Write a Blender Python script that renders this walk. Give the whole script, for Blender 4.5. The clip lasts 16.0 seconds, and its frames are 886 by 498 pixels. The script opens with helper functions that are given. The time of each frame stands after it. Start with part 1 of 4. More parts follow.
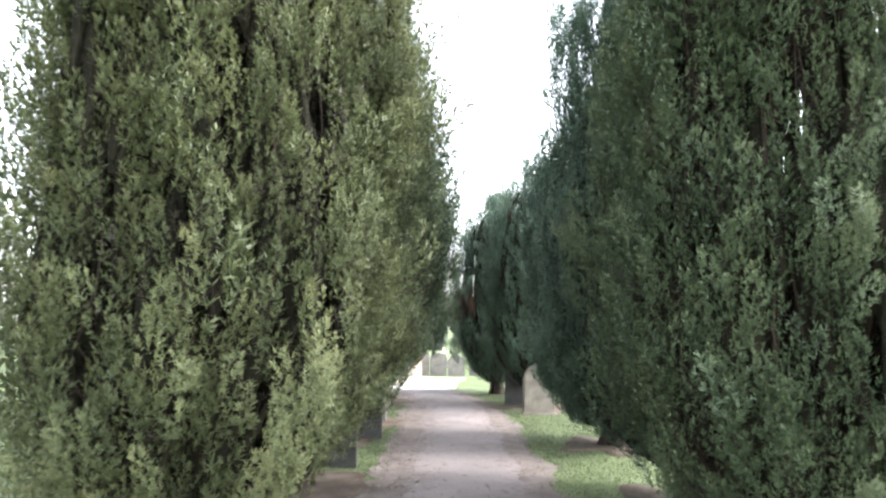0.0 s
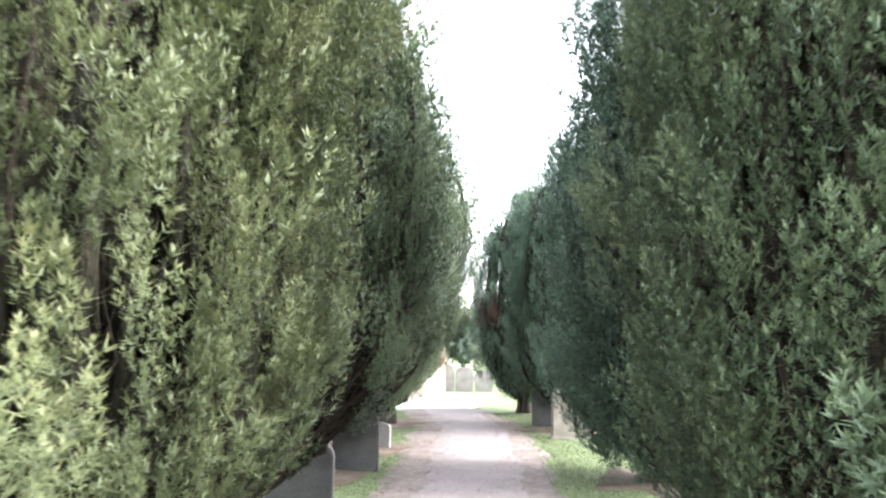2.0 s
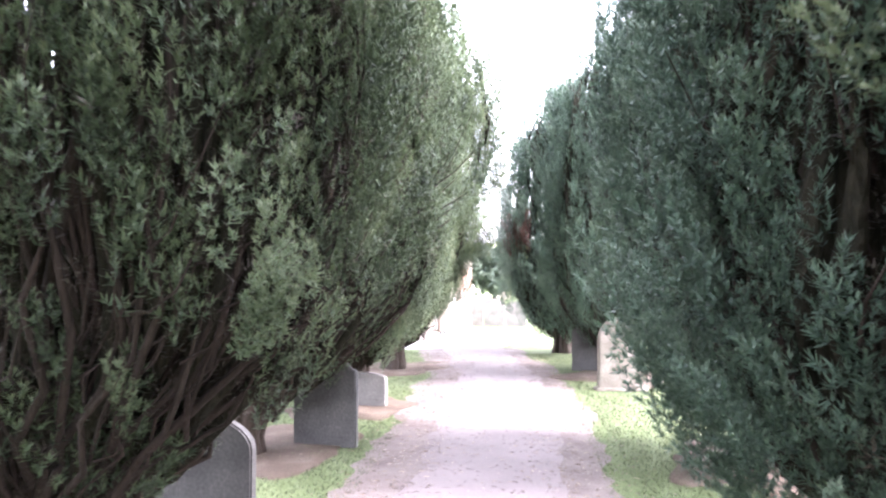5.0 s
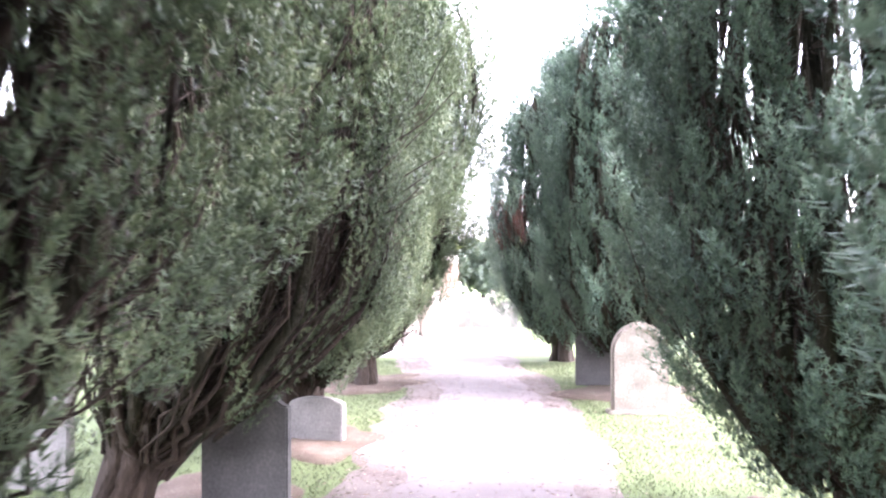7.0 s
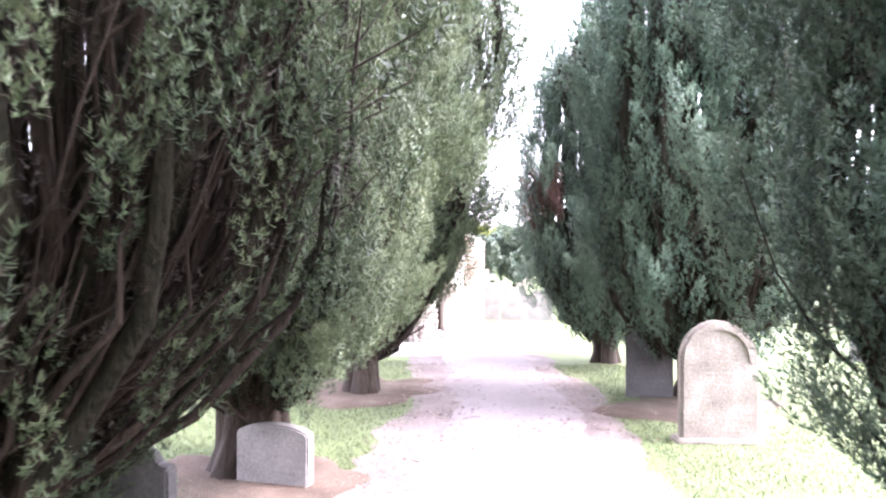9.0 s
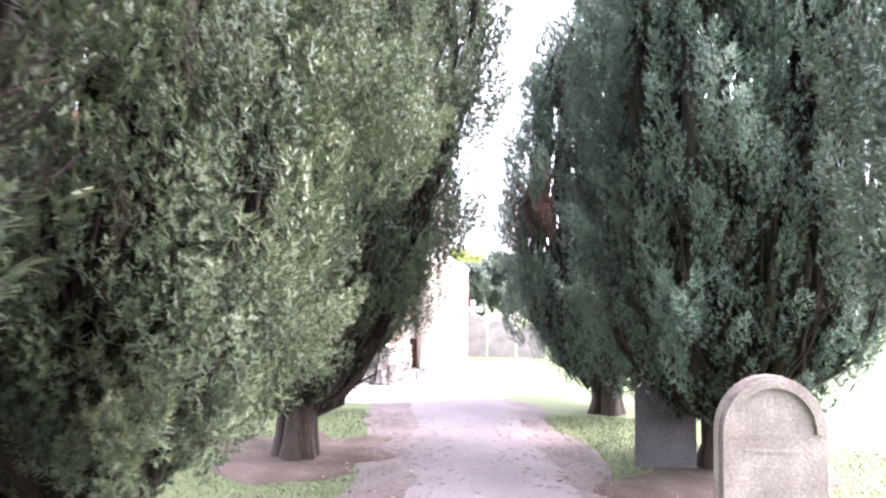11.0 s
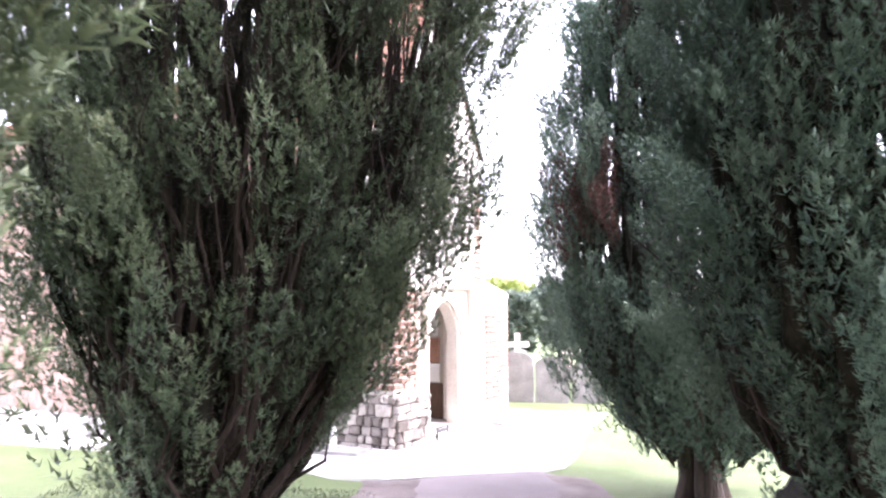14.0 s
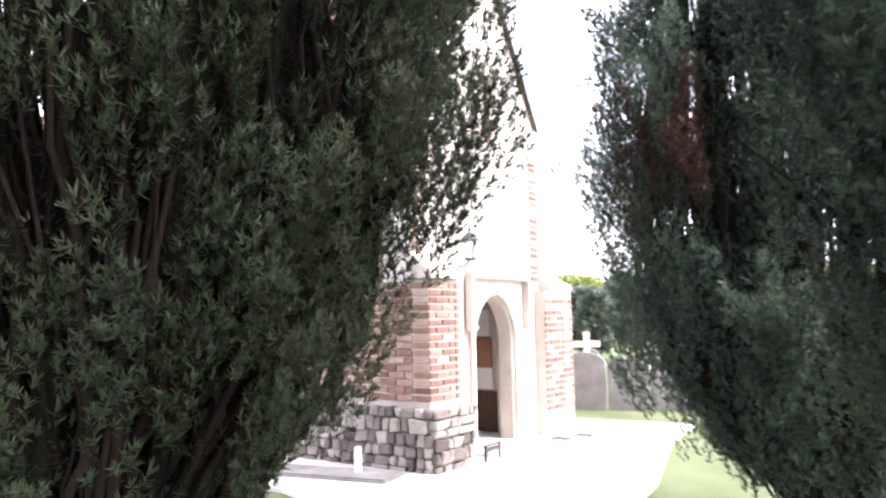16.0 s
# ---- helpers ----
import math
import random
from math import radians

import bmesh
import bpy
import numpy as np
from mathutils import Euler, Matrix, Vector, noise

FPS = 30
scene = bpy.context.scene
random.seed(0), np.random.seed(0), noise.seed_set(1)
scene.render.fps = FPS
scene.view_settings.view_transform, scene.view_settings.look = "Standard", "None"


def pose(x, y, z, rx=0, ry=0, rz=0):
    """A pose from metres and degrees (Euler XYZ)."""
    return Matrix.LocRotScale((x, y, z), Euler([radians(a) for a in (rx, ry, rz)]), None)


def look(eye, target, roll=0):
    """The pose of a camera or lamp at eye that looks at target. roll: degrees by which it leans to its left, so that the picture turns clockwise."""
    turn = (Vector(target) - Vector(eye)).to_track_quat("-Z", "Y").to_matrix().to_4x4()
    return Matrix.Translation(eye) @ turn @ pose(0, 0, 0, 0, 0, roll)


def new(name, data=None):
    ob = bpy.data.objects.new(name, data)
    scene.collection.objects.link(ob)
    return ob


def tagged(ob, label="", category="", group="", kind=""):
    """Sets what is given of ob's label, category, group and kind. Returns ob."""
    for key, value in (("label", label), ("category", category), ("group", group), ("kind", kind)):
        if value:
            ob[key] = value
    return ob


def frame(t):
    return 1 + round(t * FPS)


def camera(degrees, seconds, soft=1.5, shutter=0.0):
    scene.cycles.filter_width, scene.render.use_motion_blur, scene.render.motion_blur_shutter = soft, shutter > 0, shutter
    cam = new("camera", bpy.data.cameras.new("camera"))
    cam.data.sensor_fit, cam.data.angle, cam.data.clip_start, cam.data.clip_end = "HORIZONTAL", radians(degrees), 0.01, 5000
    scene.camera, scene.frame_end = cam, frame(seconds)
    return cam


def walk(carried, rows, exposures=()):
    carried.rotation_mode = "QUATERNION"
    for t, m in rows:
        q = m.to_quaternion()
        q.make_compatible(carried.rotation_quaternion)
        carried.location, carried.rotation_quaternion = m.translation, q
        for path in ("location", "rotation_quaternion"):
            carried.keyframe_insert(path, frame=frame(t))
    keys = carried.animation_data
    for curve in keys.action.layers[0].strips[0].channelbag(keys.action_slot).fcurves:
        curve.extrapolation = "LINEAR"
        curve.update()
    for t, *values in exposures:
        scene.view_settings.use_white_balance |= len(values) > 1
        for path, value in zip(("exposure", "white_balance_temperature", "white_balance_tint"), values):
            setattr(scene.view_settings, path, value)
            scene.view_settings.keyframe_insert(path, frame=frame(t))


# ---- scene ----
cam = camera(62.0, 16.0, 2.2, 0.4)
PATH = [
    (0, (1.346, 0.328, 1.858), (1.159, 2.308, 2.069), 1.1),
    (0.5, (1.4, 0.789, 1.871), (1.206, 2.768, 2.087), 0.8),
    (1, (1.515, 1.315, 1.854), (1.276, 3.287, 2.086), 0.9),
    (1.5, (1.541, 1.85, 1.84), (1.291, 3.822, 2.066), 0.8),
    (2, (1.579, 2.405, 1.827), (1.293, 4.369, 2.071), 0.9),
    (2.5, (1.57, 2.965, 1.827), (1.255, 4.929, 2.041), 0.9),
    (3, (1.549, 3.512, 1.832), (1.196, 5.473, 2.0), 1.3),
    (3.5, (1.552, 4.075, 1.799), (1.143, 6.029, 1.93), 1.7),
    (4, (1.51, 4.661, 1.767), (1.108, 6.619, 1.838), 1.0),
    (4.2, (1.5, 4.851, 1.777), (1.106, 6.81, 1.832), 0.7),
    (6.3, (1.279, 6.935, 1.721), (0.907, 8.899, 1.783), -0.1),
    (6.5, (1.239, 7.127, 1.734), (0.882, 9.094, 1.776), 0.0),
    (7, (1.187, 7.775, 1.732), (0.834, 9.743, 1.783), 0.2),
    (7.5, (1.149, 8.332, 1.72), (0.778, 10.297, 1.759), 0.3),
    (8, (1.033, 8.878, 1.716), (0.646, 10.84, 1.698), -0.7),
    (8.2, (1.026, 9.085, 1.683), (0.612, 11.042, 1.671), -0.5),
    (10.3, (0.92, 11.28, 1.63), (0.472, 13.227, 1.707), 0.6),
    (10.5, (0.915, 11.468, 1.624), (0.472, 13.417, 1.712), 0.5),
    (11, (0.924, 11.882, 1.616), (0.493, 13.833, 1.719), 0.7),
    (11.5, (0.869, 12.352, 1.621), (0.463, 14.308, 1.715), 0.4),
    (12, (0.825, 12.873, 1.6), (0.38, 14.82, 1.691), 0.0),
    (12.5, (0.783, 13.376, 1.6), (0.3, 15.314, 1.696), -0.3),
    (13, (0.761, 13.841, 1.601), (0.251, 15.77, 1.734), -0.2),
    (13.5, (0.737, 14.307, 1.595), (0.177, 16.219, 1.768), -0.3),
    (14, (0.675, 14.776, 1.585), (0.101, 16.683, 1.776), -0.1),
    (14.5, (0.652, 15.218, 1.561), (0.041, 17.11, 1.777), -0.2),
    (15, (0.616, 15.648, 1.544), (-0.025, 17.528, 1.773), -0.3),
    (15.5, (0.554, 16.054, 1.552), (-0.105, 17.932, 1.751), -0.6),
    (16, (0.524, 16.387, 1.541), (-0.238, 18.226, 1.736), -1.1),
]
EXPOSURES = [(0.0, 2.3, 6150, 9), (1.5, 2.75, 6150, 9), (3.5, 3.25, 6000, 17), (7.0, 3.7, 5950, 28), (11.0, 3.22, 5950, 29), (13.0, 3.0, 5950, 29), (14.5, 2.75, 6000, 28), (16.0, 2.28, 6150, 25)]
walk(cam, [(t, look(eye, target, roll)) for t, eye, target, roll in PATH], EXPOSURES)

# ---- world, sun ----
SUN_DIR = Vector((0.78, 0.08, 0.80)).normalized()
world = bpy.data.worlds.new("overcast_sky")
scene.world = world
world.use_nodes = True
wn, wl = world.node_tree.nodes, world.node_tree.links
sky = wn.new("ShaderNodeTexSky")
sky.sky_type = "NISHITA"
sky.sun_disc = False
sky.sun_elevation = math.asin(SUN_DIR.z)
sky.sun_rotation = math.atan2(SUN_DIR.x, SUN_DIR.y)
sky.dust_density = 2.0
sky.air_density = 1.5
grey = wn.new("ShaderNodeHueSaturation")
grey.inputs["Saturation"].default_value = 0.22
grey.inputs["Value"].default_value = 1.55
wl.new(sky.outputs[0], grey.inputs["Color"])
wl.new(grey.outputs[0], wn["Background"].inputs["Color"])
wn["Background"].inputs["Strength"].default_value = 0.15
sun = new("sun", bpy.data.lights.new("sun", "SUN"))
sun.data.energy = 1.3
sun.data.angle = radians(20)
sun.data.color = (1.0, 0.96, 0.9)
sun.matrix_world = look(SUN_DIR * 60, (0, 0, 0))


# ---- materials ----
def material(name, rough=0.8, metal=0.0, spec=0.3):
    m = bpy.data.materials.new(name)
    m.use_nodes = True
    b = m.node_tree.nodes["Principled BSDF"]
    b.inputs["Roughness"].default_value = rough
    b.inputs["Metallic"].default_value = metal
    b.inputs["Specular IOR Level"].default_value = spec
    return m, m.node_tree.nodes, m.node_tree.links, b


def ramp(nodes, stops):
    r = nodes.new("ShaderNodeValToRGB")
    while len(r.color_ramp.elements) < len(stops):
        r.color_ramp.elements.new(0.5)
    for e, (p, c) in zip(r.color_ramp.elements, stops):
        e.position, e.color = p, (*c, 1)
    return r


def surface(name, stops, scale=3.0, fine=60.0, bump=0.3, depth=0.01, rough=0.85, spec=0.25, stretch=None, random_by=None, metal=0.0):
    """A mottled surface: a broad and a fine noise mixed, through a colour ramp, with fine relief."""
    m, n, l, b = material(name, rough, metal, spec)
    co = n.new("ShaderNodeTexCoord")
    src = co.outputs["Object"]
    if stretch:
        mp = n.new("ShaderNodeMapping")
        mp.inputs["Scale"].default_value = stretch
        l.new(src, mp.inputs["Vector"])
        src = mp.outputs[0]
    big, small = n.new("ShaderNodeTexNoise"), n.new("ShaderNodeTexNoise")
    big.inputs["Scale"].default_value, small.inputs["Scale"].default_value = scale, fine
    big.inputs["Detail"].default_value, small.inputs["Detail"].default_value = 5, 4
    mix = n.new("ShaderNodeMix")
    mix.inputs[0].default_value = 0.42
    l.new(src, big.inputs["Vector"])
    l.new(src, small.inputs["Vector"])
    l.new(big.outputs["Fac"], mix.inputs[2])
    l.new(small.outputs["Fac"], mix.inputs[3])
    val = mix.outputs[0]
    if random_by:
        add = n.new("ShaderNodeMath")
        add.operation = "MULTIPLY_ADD"
        if random_by == "object":
            rnd = n.new("ShaderNodeObjectInfo").outputs["Random"]
        else:
            rnd = n.new("ShaderNodeNewGeometry").outputs["Random Per Island"]
        sub = n.new("ShaderNodeMath")
        sub.operation = "SUBTRACT"
        l.new(rnd, sub.inputs[0])
        sub.inputs[1].default_value = 0.5
        l.new(sub.outputs[0], add.inputs[0])
        add.inputs[1].default_value = 0.55
        l.new(val, add.inputs[2])
        val = add.outputs[0]
    r = ramp(n, stops)
    l.new(val, r.inputs[0])
    l.new(r.outputs[0], b.inputs["Base Color"])
    bp = n.new("ShaderNodeBump")
    bp.inputs["Strength"].default_value, bp.inputs["Distance"].default_value = bump, depth
    l.new(small.outputs["Fac"], bp.inputs["Height"])
    l.new(bp.outputs[0], b.inputs["Normal"])
    return m


def leafy(name, dark, mid, light, tip, tone=True):
    """Yew needles: hue varies clump by clump and over the whole crown; thin, so some light comes through."""
    m, n, l, b = material(name, 0.5, 0.0, 0.45)
    if tone:
        at = n.new("ShaderNodeAttribute")
        at.attribute_name = "tone"
        rnd = at.outputs["Fac"]
    else:
        rnd = n.new("ShaderNodeNewGeometry").outputs["Random Per Island"]
    co = n.new("ShaderNodeTexCoord")
    big = n.new("ShaderNodeTexNoise")
    big.inputs["Scale"].default_value = 1.7
    big.inputs["Detail"].default_value = 3
    l.new(co.outputs["Object"], big.inputs["Vector"])
    mix = n.new("ShaderNodeMix")
    mix.inputs[0].default_value = 0.4
    l.new(rnd, mix.inputs[2])
    l.new(big.outputs["Fac"], mix.inputs[3])
    # single needles as fine relief
    fine = n.new("ShaderNodeTexNoise")
    fine.inputs["Scale"].default_value = 130
    fine.inputs["Detail"].default_value = 2
    l.new(co.outputs["Object"], fine.inputs["Vector"])
    bp = n.new("ShaderNodeBump")
    bp.inputs["Strength"].default_value, bp.inputs["Distance"].default_value = 0.5, 0.008
    l.new(fine.outputs["Fac"], bp.inputs["Height"])
    l.new(bp.outputs[0], b.inputs["Normal"])
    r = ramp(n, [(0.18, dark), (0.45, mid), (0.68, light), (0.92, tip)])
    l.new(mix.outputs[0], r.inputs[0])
    l.new(r.outputs[0], b.inputs["Base Color"])
    tr = n.new("ShaderNodeBsdfTranslucent")
    l.new(r.outputs[0], tr.inputs["Color"])
    ms = n.new("ShaderNodeMixShader")
    ms.inputs[0].default_value = 0.22
    l.new(b.outputs[0], ms.inputs[1])
    l.new(tr.outputs[0], ms.inputs[2])
    l.new(ms.outputs[0], n["Material Output"].inputs["Surface"])
    return m


GREEN = leafy("yew_needles_green", (0.041, 0.062, 0.034), (0.087, 0.120, 0.062), (0.149, 0.182, 0.097), (0.224, 0.244, 0.129))
OLIVE = leafy("yew_needles_olive", (0.064, 0.078, 0.037), (0.120, 0.138, 0.064), (0.184, 0.198, 0.092), (0.270, 0.224, 0.106))
BLUE = leafy("yew_needles_blue_green", (0.037, 0.064, 0.044), (0.076, 0.124, 0.083), (0.131, 0.184, 0.120), (0.190, 0.230, 0.145))
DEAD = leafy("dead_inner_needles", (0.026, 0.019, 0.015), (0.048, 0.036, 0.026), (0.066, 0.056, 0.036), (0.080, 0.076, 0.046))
RUST = leafy("rusty_dead_needles", (0.050, 0.020, 0.014), (0.085, 0.034, 0.024), (0.12, 0.055, 0.035), (0.14, 0.08, 0.05))
# near-black twig colour that carries the shade deep in the crowns
INNER = surface("inner_twigs_shade_coloured", [(0.3, (0.010, 0.011, 0.008)), (0.5, (0.026, 0.024, 0.017)), (0.72, (0.050, 0.042, 0.030))], 6, 38, 1.0, 0.05, 0.95, 0.1, stretch=(1, 1, 0.4))
BARK = surface("yew_bark", [(0.25, (0.015, 0.011, 0.009)), (0.55, (0.038, 0.027, 0.021)), (0.8, (0.085, 0.060, 0.046))], 5, 40, 0.8, 0.03, stretch=(1, 1, 0.25))
SOIL = surface("needle_litter_under_trees", [(0.3, (0.045, 0.031, 0.023)), (0.5, (0.098, 0.070, 0.054)), (0.72, (0.175, 0.14, 0.11))], 2.6, 60, 0.8, 0.02, 0.95)
GRASS = surface("grass_ground", [(0.3, (0.070, 0.094, 0.036)), (0.5, (0.110, 0.140, 0.058)), (0.7, (0.155, 0.180, 0.088))], 1.1, 55, 0.6, 0.02, 0.9)
BLADE = leafy("grass_blades", (0.055, 0.072, 0.034), (0.098, 0.119, 0.058), (0.140, 0.162, 0.081), (0.187, 0.196, 0.111), False)
ASPHALT = surface("pinkish_worn_asphalt", [(0.28, (0.12, 0.098, 0.095)), (0.5, (0.195, 0.163, 0.158)), (0.75, (0.28, 0.24, 0.235))], 0.9, 120, 0.35, 0.006, 0.85)
DIRT = surface("leaf_litter_soil", [(0.3, (0.088, 0.067, 0.058)), (0.5, (0.165, 0.134, 0.122)), (0.72, (0.25, 0.21, 0.195))], 2.2, 70, 0.7, 0.015, 0.95)
PAVING = surface("pale_gravel_paving", [(0.3, (0.42, 0.39, 0.36)), (0.55, (0.56, 0.53, 0.50)), (0.8, (0.68, 0.66, 0.62))], 0.7, 90, 0.3, 0.006, 0.9)
STONE = surface("weathered_limestone", [(0.28, (0.11, 0.090, 0.074)), (0.5, (0.215, 0.188, 0.16)), (0.75, (0.38, 0.345, 0.305))], 4, 45, 0.5, 0.006, 0.9)
SLATE = surface("dark_lichened_slate", [(0.3, (0.036, 0.034, 0.034)), (0.52, (0.070, 0.067, 0.066)), (0.78, (0.14, 0.132, 0.12))], 3, 40, 0.4, 0.005, 0.8)
GREYSTONE = surface("grey_headstone", [(0.3, (0.12, 0.112, 0.106)), (0.52, (0.215, 0.203, 0.192)), (0.78, (0.35, 0.335, 0.315))], 3.5, 42, 0.4, 0.005, 0.88)
PALE = surface("pale_dressed_stone", [(0.28, (0.40, 0.35, 0.29)), (0.5, (0.56, 0.51, 0.44)), (0.75, (0.68, 0.64, 0.57))], 2.5, 40, 0.4, 0.006, 0.9)
RUBBLE = surface("rubble_plinth_stone", [(0.25, (0.085, 0.072, 0.062)), (0.5, (0.19, 0.165, 0.145)), (0.78, (0.36, 0.325, 0.285))], 3, 35, 0.7, 0.012, 0.92, random_by="object")
BRICK = surface("old_red_brick", [(0.2, (0.13, 0.072, 0.056)), (0.45, (0.23, 0.125, 0.095)), (0.62, (0.31, 0.19, 0.15)), (0.85, (0.42, 0.32, 0.27))], 6, 50, 0.6, 0.008, 0.9, random_by="object")
BRICKS = surface("old_red_brick_joined", [(0.2, (0.13, 0.072, 0.056)), (0.45, (0.23, 0.125, 0.095)), (0.62, (0.31, 0.19, 0.15)), (0.85, (0.42, 0.32, 0.27))], 6, 50, 0.6, 0.008, 0.9, random_by="island")
PLASTER = surface("pale_pinkish_render", [(0.28, (0.46, 0.40, 0.36)), (0.5, (0.60, 0.55, 0.50)), (0.75, (0.70, 0.66, 0.62))], 1.2, 45, 0.4, 0.005, 0.92)
MORTAR = surface("lime_mortar", [(0.3, (0.38, 0.33, 0.27)), (0.55, (0.50, 0.45, 0.38)), (0.8, (0.60, 0.56, 0.49))], 5, 80, 0.5, 0.006, 0.95)
OAK = surface("old_oak_door", [(0.3, (0.055, 0.032, 0.022)), (0.55, (0.11, 0.065, 0.042)), (0.8, (0.18, 0.115, 0.075))], 3, 50, 0.4, 0.006, 0.7, stretch=(1, 1, 0.12))
IRON = surface("black_iron", [(0.3, (0.012, 0.012, 0.013)), (0.7, (0.035, 0.034, 0.033))], 8, 60, 0.2, 0.002, 0.5, 0.5)
TILE = surface("clay_roof_tile", [(0.3, (0.16, 0.075, 0.05)), (0.55, (0.27, 0.13, 0.085)), (0.8, (0.38, 0.22, 0.15))], 4, 50, 0.5, 0.01, 0.9, random_by="island")
# paler and greyer than the near yews: distance haze mixed into the colour
FARLEAF = leafy("hazed_far_yew_leaves", (0.075, 0.105, 0.080), (0.115, 0.150, 0.110), (0.15, 0.185, 0.13), (0.19, 0.22, 0.15))
LIME = leafy("spring_tree_leaves", (0.12, 0.15, 0.03), (0.18, 0.22, 0.05), (0.26, 0.29, 0.08), (0.34, 0.36, 0.12))
PAPER, _n, _l, _b = material("notice_paper", 0.9)
_b.inputs["Base Color"].default_value = (0.75, 0.74, 0.70, 1)
GLASS, _n, _l, _b = material("lantern_glass", 0.08, 0, 0.5)
_b.inputs["Base Color"].default_value = (0.85, 0.87, 0.86, 1)
_b.inputs["Transmission Weight"].default_value = 1.0


# ---- mesh helpers ----
def mesh_object(name, bm, mat, parent=None, label="", smooth=False):
    me = bpy.data.meshes.new(name)
    bm.to_mesh(me)
    bm.free()
    me.materials.append(mat)
    if smooth:
        for p in me.polygons:
            p.use_smooth = True
    ob = new(name, me)
    if parent:
        ob.parent = parent
    if label:
        ob["label"] = label
    return ob


def part(name, bm, mat, parent, label="", smooth=False):
    return mesh_object(name, bm, mat, parent, label, smooth)


def arrays(name, verts, faces, mat, parent=None, label="", smooth=False, tone=None):
    """A mesh from numpy vertices and equal-sided faces."""
    me = bpy.data.meshes.new(name)
    k = faces.shape[1]
    me.vertices.add(len(verts))
    me.vertices.foreach_set("co", np.ascontiguousarray(verts, dtype=np.float32).ravel())
    me.loops.add(faces.size)
    me.loops.foreach_set("vertex_index", np.ascontiguousarray(faces, dtype=np.int32).ravel())
    me.polygons.add(len(faces))
    me.polygons.foreach_set("loop_start", np.arange(0, faces.size, k, dtype=np.int32))
    me.update(calc_edges=True)
    if tone is not None:
        me.attributes.new("tone", "FLOAT", "POINT").data.foreach_set("value", np.ascontiguousarray(tone, dtype=np.float32))
    me.materials.append(mat)
    if smooth:
        me.polygons.foreach_set("use_smooth", np.ones(len(faces), dtype=bool))
    ob = new(name, me)
    if parent:
        ob.parent = parent
    if label:
        ob["label"] = label
    return ob


def empty(name, m, label, category, group="", kind=""):
    ob = new(name)
    ob.matrix_world = m
    ob.empty_display_size = 0.2
    return tagged(ob, label, category, group, kind)


def box(bm, x0, x1, y0, y1, z0, z1, bevel=0.0):
    r = bmesh.ops.create_cube(bm, size=1.0, matrix=Matrix.Translation(((x0 + x1) / 2, (y0 + y1) / 2, (z0 + z1) / 2)) @ Matrix.Diagonal((x1 - x0, y1 - y0, z1 - z0, 1)))
    if bevel:
        es = list({e for v in r["verts"] for e in v.link_edges})
        bmesh.ops.bevel(bm, geom=es, offset=bevel, segments=2, affect="EDGES")
    return bm


def outline_slab(pts, y0, y1, bevel=0.0):
    """A slab with an outline of (x, z) points, between y0 and y1."""
    bm = bmesh.new()
    f = bm.faces.new([bm.verts.new((x, y0, z)) for x, z in pts])
    ex = bmesh.ops.extrude_face_region(bm, geom=[f])
    bmesh.ops.translate(bm, verts=[g for g in ex["geom"] if isinstance(g, bmesh.types.BMVert)], vec=(0, y1 - y0, 0))
    bmesh.ops.recalc_face_normals(bm, faces=bm.faces)
    if bevel:
        es = [e for e in bm.edges if e.calc_face_angle(0) > 0.9]
        bmesh.ops.bevel(bm, geom=es, offset=bevel, segments=2, affect="EDGES")
    return bm


def tube(points, radii, sides=7, rng=None, knobby=0.0):
    """Vertices and quads of a tapered limb along points."""
    pts = np.array(points, float)
    n = len(pts)
    d = np.gradient(pts, axis=0)
    d /= np.linalg.norm(d, axis=1)[:, None] + 1e-9
    up = np.array([0.31, 0.17, 0.93])
    a = np.cross(d, up)
    bad = np.linalg.norm(a, axis=1) < 0.1
    a[bad] = np.cross(d[bad], np.array([1.0, 0, 0]))
    a /= np.linalg.norm(a, axis=1)[:, None]
    b = np.cross(d, a)
    th = np.linspace(0, 2 * np.pi, sides, endpoint=False)
    rr = np.array(radii, float)[:, None] * np.ones((1, sides))
    if rng is not None and knobby:
        rr = rr * (1 + knobby * (rng.random(rr.shape) - 0.5))
    v = pts[:, None] + rr[..., None] * (np.cos(th)[None, :, None] * a[:, None] + np.sin(th)[None, :, None] * b[:, None])
    i = np.arange(n - 1)[:, None] * sides
    j = np.arange(sides)[None]
    k = (j + 1) % sides
    f = np.stack([i + j, i + k, i + sides + k, i + sides + j], -1).reshape(-1, 4)
    return v.reshape(-1, 3), f


def joined(pieces):
    vs, fs, o = [], [], 0
    for v, f in pieces:
        vs.append(v)
        fs.append(f + o)
        o += len(v)
    return np.concatenate(vs), np.concatenate(fs)


